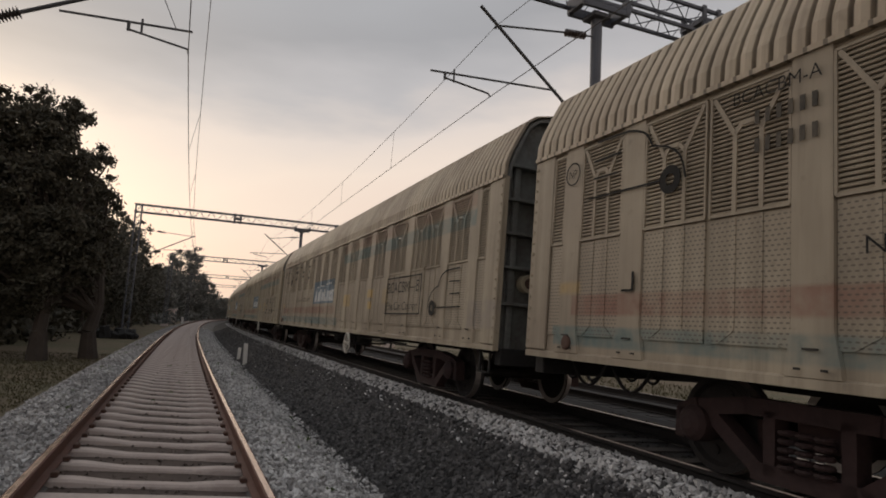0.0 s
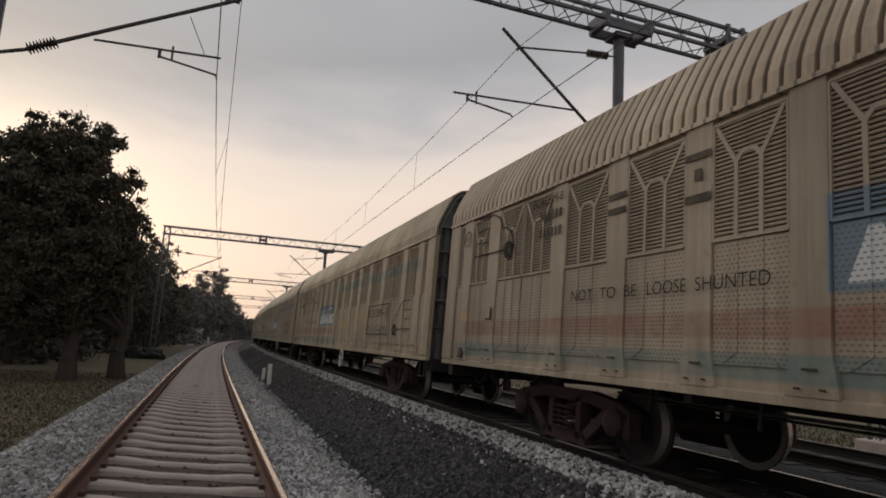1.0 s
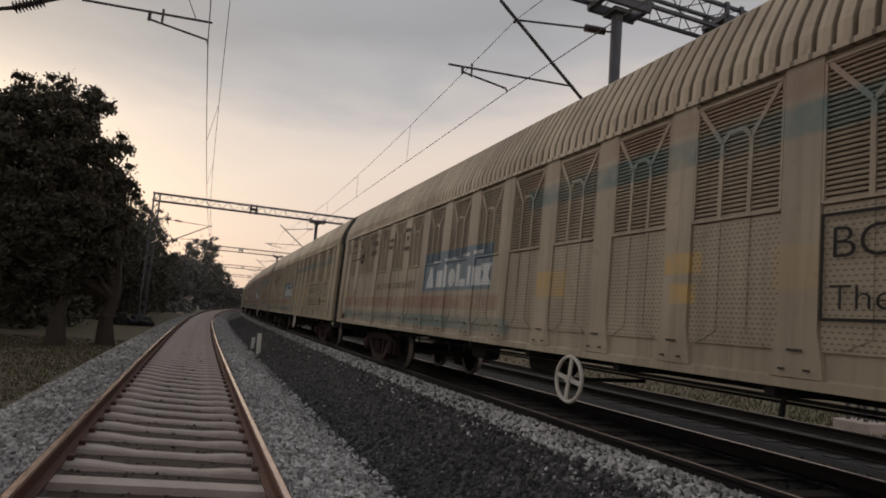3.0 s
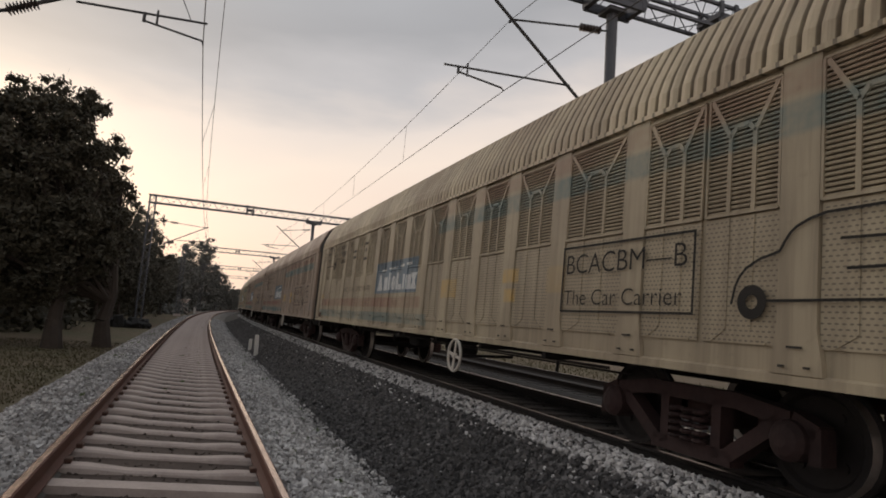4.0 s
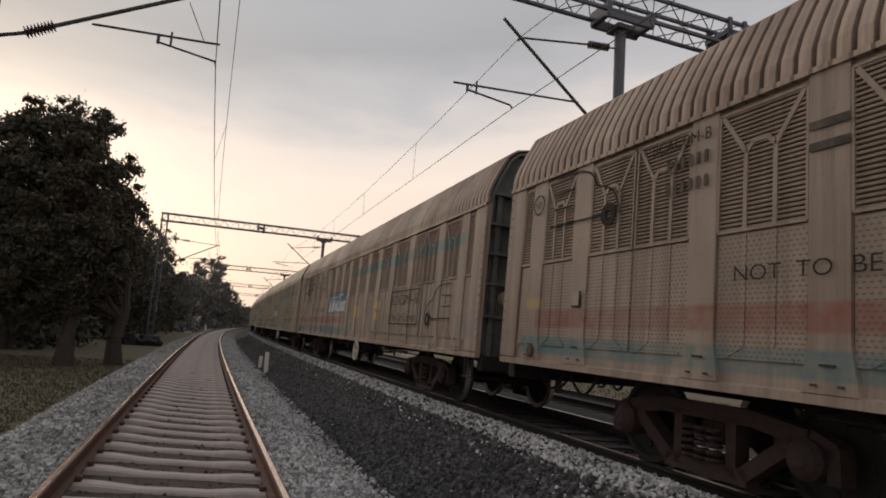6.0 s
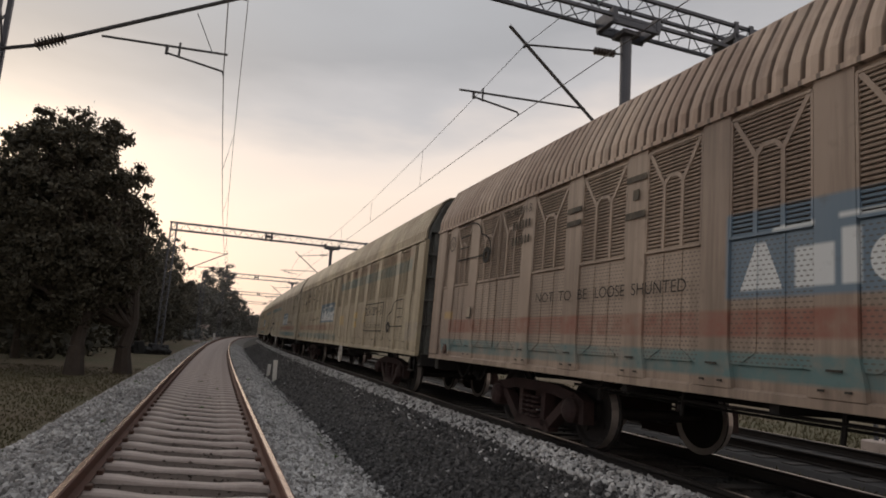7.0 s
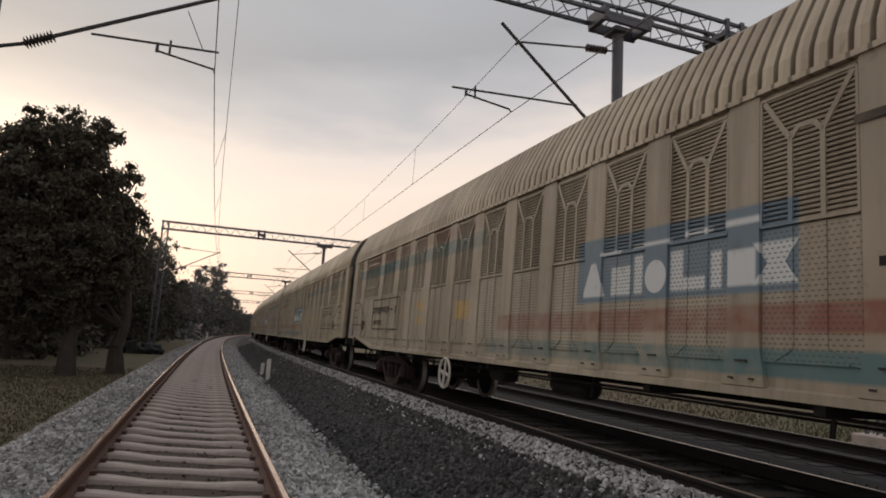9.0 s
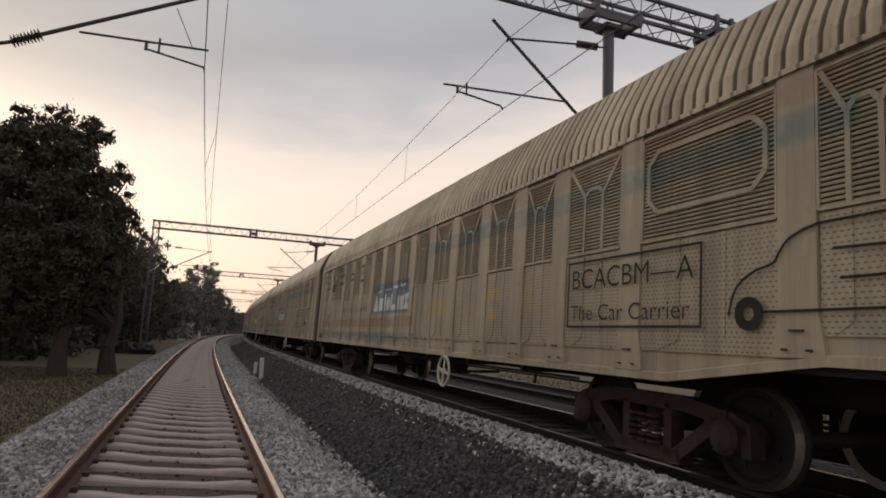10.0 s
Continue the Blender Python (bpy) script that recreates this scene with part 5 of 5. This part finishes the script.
def build_trees():
    tree(-5.8, 26.5, 9.9, 3.75, 11, 190000, 0.088, low=0.10, trunks=((1.55, -0.9), (2.95, 0.6)), thick=0.30, clumps=1500, fine=1.05, airy=True, label="broad dark tree with two trunks beside the track")
    k = Vector((0, 0, 0))
    for i, (s, off, h, w, n) in enumerate(((34, -8.5, 10.0, 3.8, 7000), (40, -9.2, 9.2, 3.2, 6000), (46, -8.6, 9.0, 3.0, 6000), (46, -14, 9.0, 4.5, 5000), (55, -6.5, 10.0, 3.0, 6000),
                                           (62, -8.0, 9.5, 3.5, 4500), (30, -17, 9.0, 5.0, 5000), (22, -16, 8.0, 4.5, 5000), (72, -6.8, 8.0, 3.0, 3500), (84, -8, 8.5, 3.6, 3500),
                                           (60, -18, 9, 6, 3500), (80, -20, 9, 6, 3000), (52, -7.0, 7.8, 2.5, 4500), (58, -6.3, 10.6, 3.0, 6000), (66, -5.9, 11.6, 3.4, 6000), (76, -6.4, 9.4, 3.2, 4000), (92, -6.2, 9.0, 3.2, 3500))):
        p = at(s, off)
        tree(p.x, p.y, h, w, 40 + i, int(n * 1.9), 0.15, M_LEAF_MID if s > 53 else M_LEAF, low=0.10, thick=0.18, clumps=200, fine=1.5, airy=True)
    for i, (s, off, h, w) in enumerate(((104, -6.6, 9.5, 3.6), (114, -7.5, 10.5, 4.0), (126, -6.8, 11.0, 4.2), (138, -7.5, 13.0, 5.0), (150, -7.2, 18.5, 6.0), (163, -6.6, 18.5, 6.4), (172, -6.0, 12.0, 4.4), (182, -5.4, 12.0, 4.5), (196, -5.0, 10.0, 4.0), (214, -5.0, 8.5, 4.0), (240, -5.5, 8.5, 5.0),
                                        (265, -5, 8, 5), (290, -4.5, 8, 5.5), (320, -5, 9, 6), (118, -14, 9, 5), (150, -20, 10, 7))):
        p = at(s, off)
        tree(p.x, p.y, h, w, 80 + i, 9500, 0.26, M_LEAF_FAR, low=0.08, thick=0.25, clumps=110, fine=1.7, airy=True, label="grey-green tree far along the line, haze painted into its leaves")
    # far woods closing the view
    rng = np.random.default_rng(5)
    centres, radii = [], []
    for i in range(520):
        a = rng.uniform(-1.9, 1.9)
        d = rng.uniform(330, 460)
        h = rng.uniform(2, 7.5)
        centres.append((d * math.sin(a), d * math.cos(a), h - 0.5))
        radii.append(rng.uniform(4, 7.5))
    tagged(part_of("far_woods", leaves(centres, radii, 26000, 1.1, rng), M_LEAF_FAR), "line of distant woods, haze painted into the leaf colour", "woods", kind="stuff")
    # bushes below the far trees, paled by the haze in their leaf colour
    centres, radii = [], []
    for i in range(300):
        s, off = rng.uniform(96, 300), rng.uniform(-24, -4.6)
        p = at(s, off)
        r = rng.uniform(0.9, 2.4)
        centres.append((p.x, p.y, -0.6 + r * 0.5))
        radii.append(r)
    tagged(part_of("far_undergrowth", leaves(centres, radii, 26000, 0.36, rng), M_LEAF_FAR), "bushes under the far trees, haze painted into their leaves", "bushes", kind="stuff")
    # dark undergrowth along the left of the line
    centres, radii = [], []
    for i in range(420):
        s, off = rng.uniform(34, 150), rng.uniform(-28, -7.0)
        p = at(s, off)
        r = rng.uniform(0.9, 2.7)
        centres.append((p.x, p.y, -0.6 + r * 0.5))
        radii.append(r)
    tagged(part_of("undergrowth", leaves(centres, radii, 44000, 0.26, rng), M_LEAF), "dark bushes under the trees", "bushes", kind="stuff")


build_trees()


def build_grass():
    rng = np.random.default_rng(9)
    vs, fs, b = [], [], 0
    for s0, s1, o0, o1, n, h in ((9, 30, -9, -2.6, 12000, 0.05), (9, 40, -24, -8, 4000, 0.10), (3, 50, 12.9, 20, 9000, 0.11), (3, 40, 7.9, 8.9, 1200, 0.08)):
        for i in range(n):
            s = s0 * (s1 / s0) ** rng.random()
            o = rng.uniform(o0, o1)
            c = np.array(at(s, o, ground_z(o) if -2.5 < o < 13.3 else -0.6))
            for k in range(3):
                a = rng.uniform(0, math.tau)
                d = np.array((math.cos(a), math.sin(a), 0))
                hh = h * rng.uniform(0.4, 1.3)
                q = np.array((-d[1], d[0], 0)) * 0.014
                tip = c + d * hh * 0.6 + np.array((0, 0, hh))
                vs += [(c + q).tolist(), (c - q).tolist(), tip.tolist()]
                fs.append((b, b + 1, b + 2))
                b += 3
    me = bpy.data.meshes.new("grass")
    me.from_pydata(vs, [], fs)
    tagged(part_of("grass", me, M_GRASS), "short dry grass beside the track bed", "grass", kind="stuff")


build_grass()


def build_weeds():
    """A few green weeds rooted in the ballast."""
    rng = np.random.default_rng(21)
    centres, radii = [], []
    for i in range(70):
        s = 4.5 * (45 / 4.5) ** rng.random()
        o = rng.choice((rng.uniform(1.1, 2.2), rng.uniform(-2.4, -1.1), rng.uniform(-0.6, 0.6)), p=(0.45, 0.4, 0.15))
        r = rng.uniform(0.03, 0.08)
        centres.append(tuple(at(s, o, ground_z(o) + r * 0.4)))
        radii.append(r)
    tagged(part_of("weeds", leaves(centres, radii, 1500, 0.022, rng), M_WEED), "small green weeds rooted in the ballast", "weeds", kind="stuff")


build_weeds()


# ---------------------------------------------------------------- trackside things
def marker_post(s, off, h, w):
    bm = bmesh.new()
    box(bm, -w / 2, w / 2, -0.06, 0.06, -0.25, h, 0.015)
    p = part("marker_post", bm, M_WHITE)
    z = ground_z(off)
    p.matrix_basis = Matrix.Translation(at(s, off, z)) @ pose(0, 0, 0, random.uniform(-2, 2), random.uniform(-3, 3), 0)
    return tagged(p, "short whitewashed concrete marker post in dark ballast", "post", "marker posts")


marker_post(27.5, 2.38, 0.48, 0.13)
marker_post(24.6, 2.40, 0.78, 0.15)
marker_post(95.0, -2.0, 0.9, 0.3)


def build_heap():
    """Dark spoil heaped by the portal's foot."""
    rng = random.Random(4)
    bm = bmesh.new()
    for i in range(40):
        r = rng.uniform(0.15, 0.42)
        m = Matrix.Translation((rng.uniform(-1.1, 1.1), rng.uniform(-0.5, 0.5), r * rng.uniform(0.2, 1.1))) @ pose(0, 0, 0, rng.uniform(0, 90), rng.uniform(0, 90), rng.uniform(0, 90))
        box(bm, -r, r, -r * 0.7, r * 0.7, -r * 0.5, r * 0.5, 0.04, m=m)
    ob = part("spoil_heap", bm, M_BED_DARK)
    ob.location = at(46.0, -4.0, -0.6)
    tagged(ob, "dark heap of broken concrete by the portal's foot", "rubble", kind="stuff")


build_heap()


def build_hut():
    hut = empty("relay_hut", "small pale flat-roofed lineside hut", "hut")
    hut.matrix_basis = Matrix.Translation(at(112.0, -5.6, -0.6)) @ pose(0, 0, 0, 0, 0, -10)
    bm = bmesh.new()
    box(bm, -1.3, 1.3, -1.2, 1.2, 0, 2.3, 0.02)
    part("wall", bm, M_SLEEPER, hut)
    bm = bmesh.new()
    box(bm, -1.5, 1.5, -1.4, 1.4, 2.3, 2.48, 0.02)
    part("roof", bm, M_SLEEPER, hut)
    bm = bmesh.new()
    box(bm, -0.4, 0.4, -1.235, -1.2, 0.05, 1.95, 0.01)
    part("door", bm, M_GALV, hut)


build_hut()

# ---------------------------------------------------------------- loose ballast
stones("ballast_stones", "loose grey crushed stone along the empty track", M_BALLAST,
       ((-12, 2.3, 0.97, 2.3, 5000, 0.07, 0.0), (2.2, 70, 0.97, 2.30, 21000, 0.072, 0.004)), 1)
stones("shoulder_stones", "darker grey crushed stone on the shoulder beside the grass", M_BALLAST_DULL,
       ((2.2, 70, -2.55, -0.97, 21000, 0.072, 0.004), (-12, 2.3, -2.55, -0.97, 5000, 0.07, 0.0)), 7)
stones("bed_stones", "rust-stained stones between the rails", M_BROWN_STONE, ((3.5, 45, -0.80, 0.80, 6000, 0.05, -0.012),), 4)
stones("dark_ballast_stones", "loose dark crushed stone on the slope", M_DARK, ((2.2, 70, 2.15, 4.0, 27000, 0.072, 0.0), (-12, 2.3, 2.15, 4.0, 8000, 0.07, 0.0)), 2)
# these stones carry the train's shade in their colour
stones("oily_ballast_stones", "crushed stone between the running lines, darkened as the train's shade", M_TRAIN_SHADE, ((2.5, 50, 4.2, 9.0, 9000, 0.06, -0.01),), 6)
stones("crest_stones", "dusty pale stones along the top of the slope", M_CREST, ((2.5, 90, 3.70, 4.17, 9500, 0.07, 0.012), (-12, 2.6, 3.70, 4.17, 2500, 0.07, 0.012), (3, 60, 3.35, 3.75, 450, 0.055, 0.006), (3, 40, 2.3, 3.3, 110, 0.05, 0.0)), 3)


# ---------------------------------------------------------------- movement
def motions():
    times = [i * 0.25 for i in range(41)]
    spins = [(i / 30, i / 30 * 16.7 / 0.42) for i in range(301)]  # the steady pace
    for j, wagon in WAGONS.items():
        walk(wagon, [(t, wagon_pose(j, t)) for t in times])
        for w in [c for c in wagon.children if c.name.startswith("wheelset")]:
            y = w.location.y
            walk(w, [(t, pose(0, y, 0.42, math.degrees(a) % 360)) for t, a in spins])


motions()
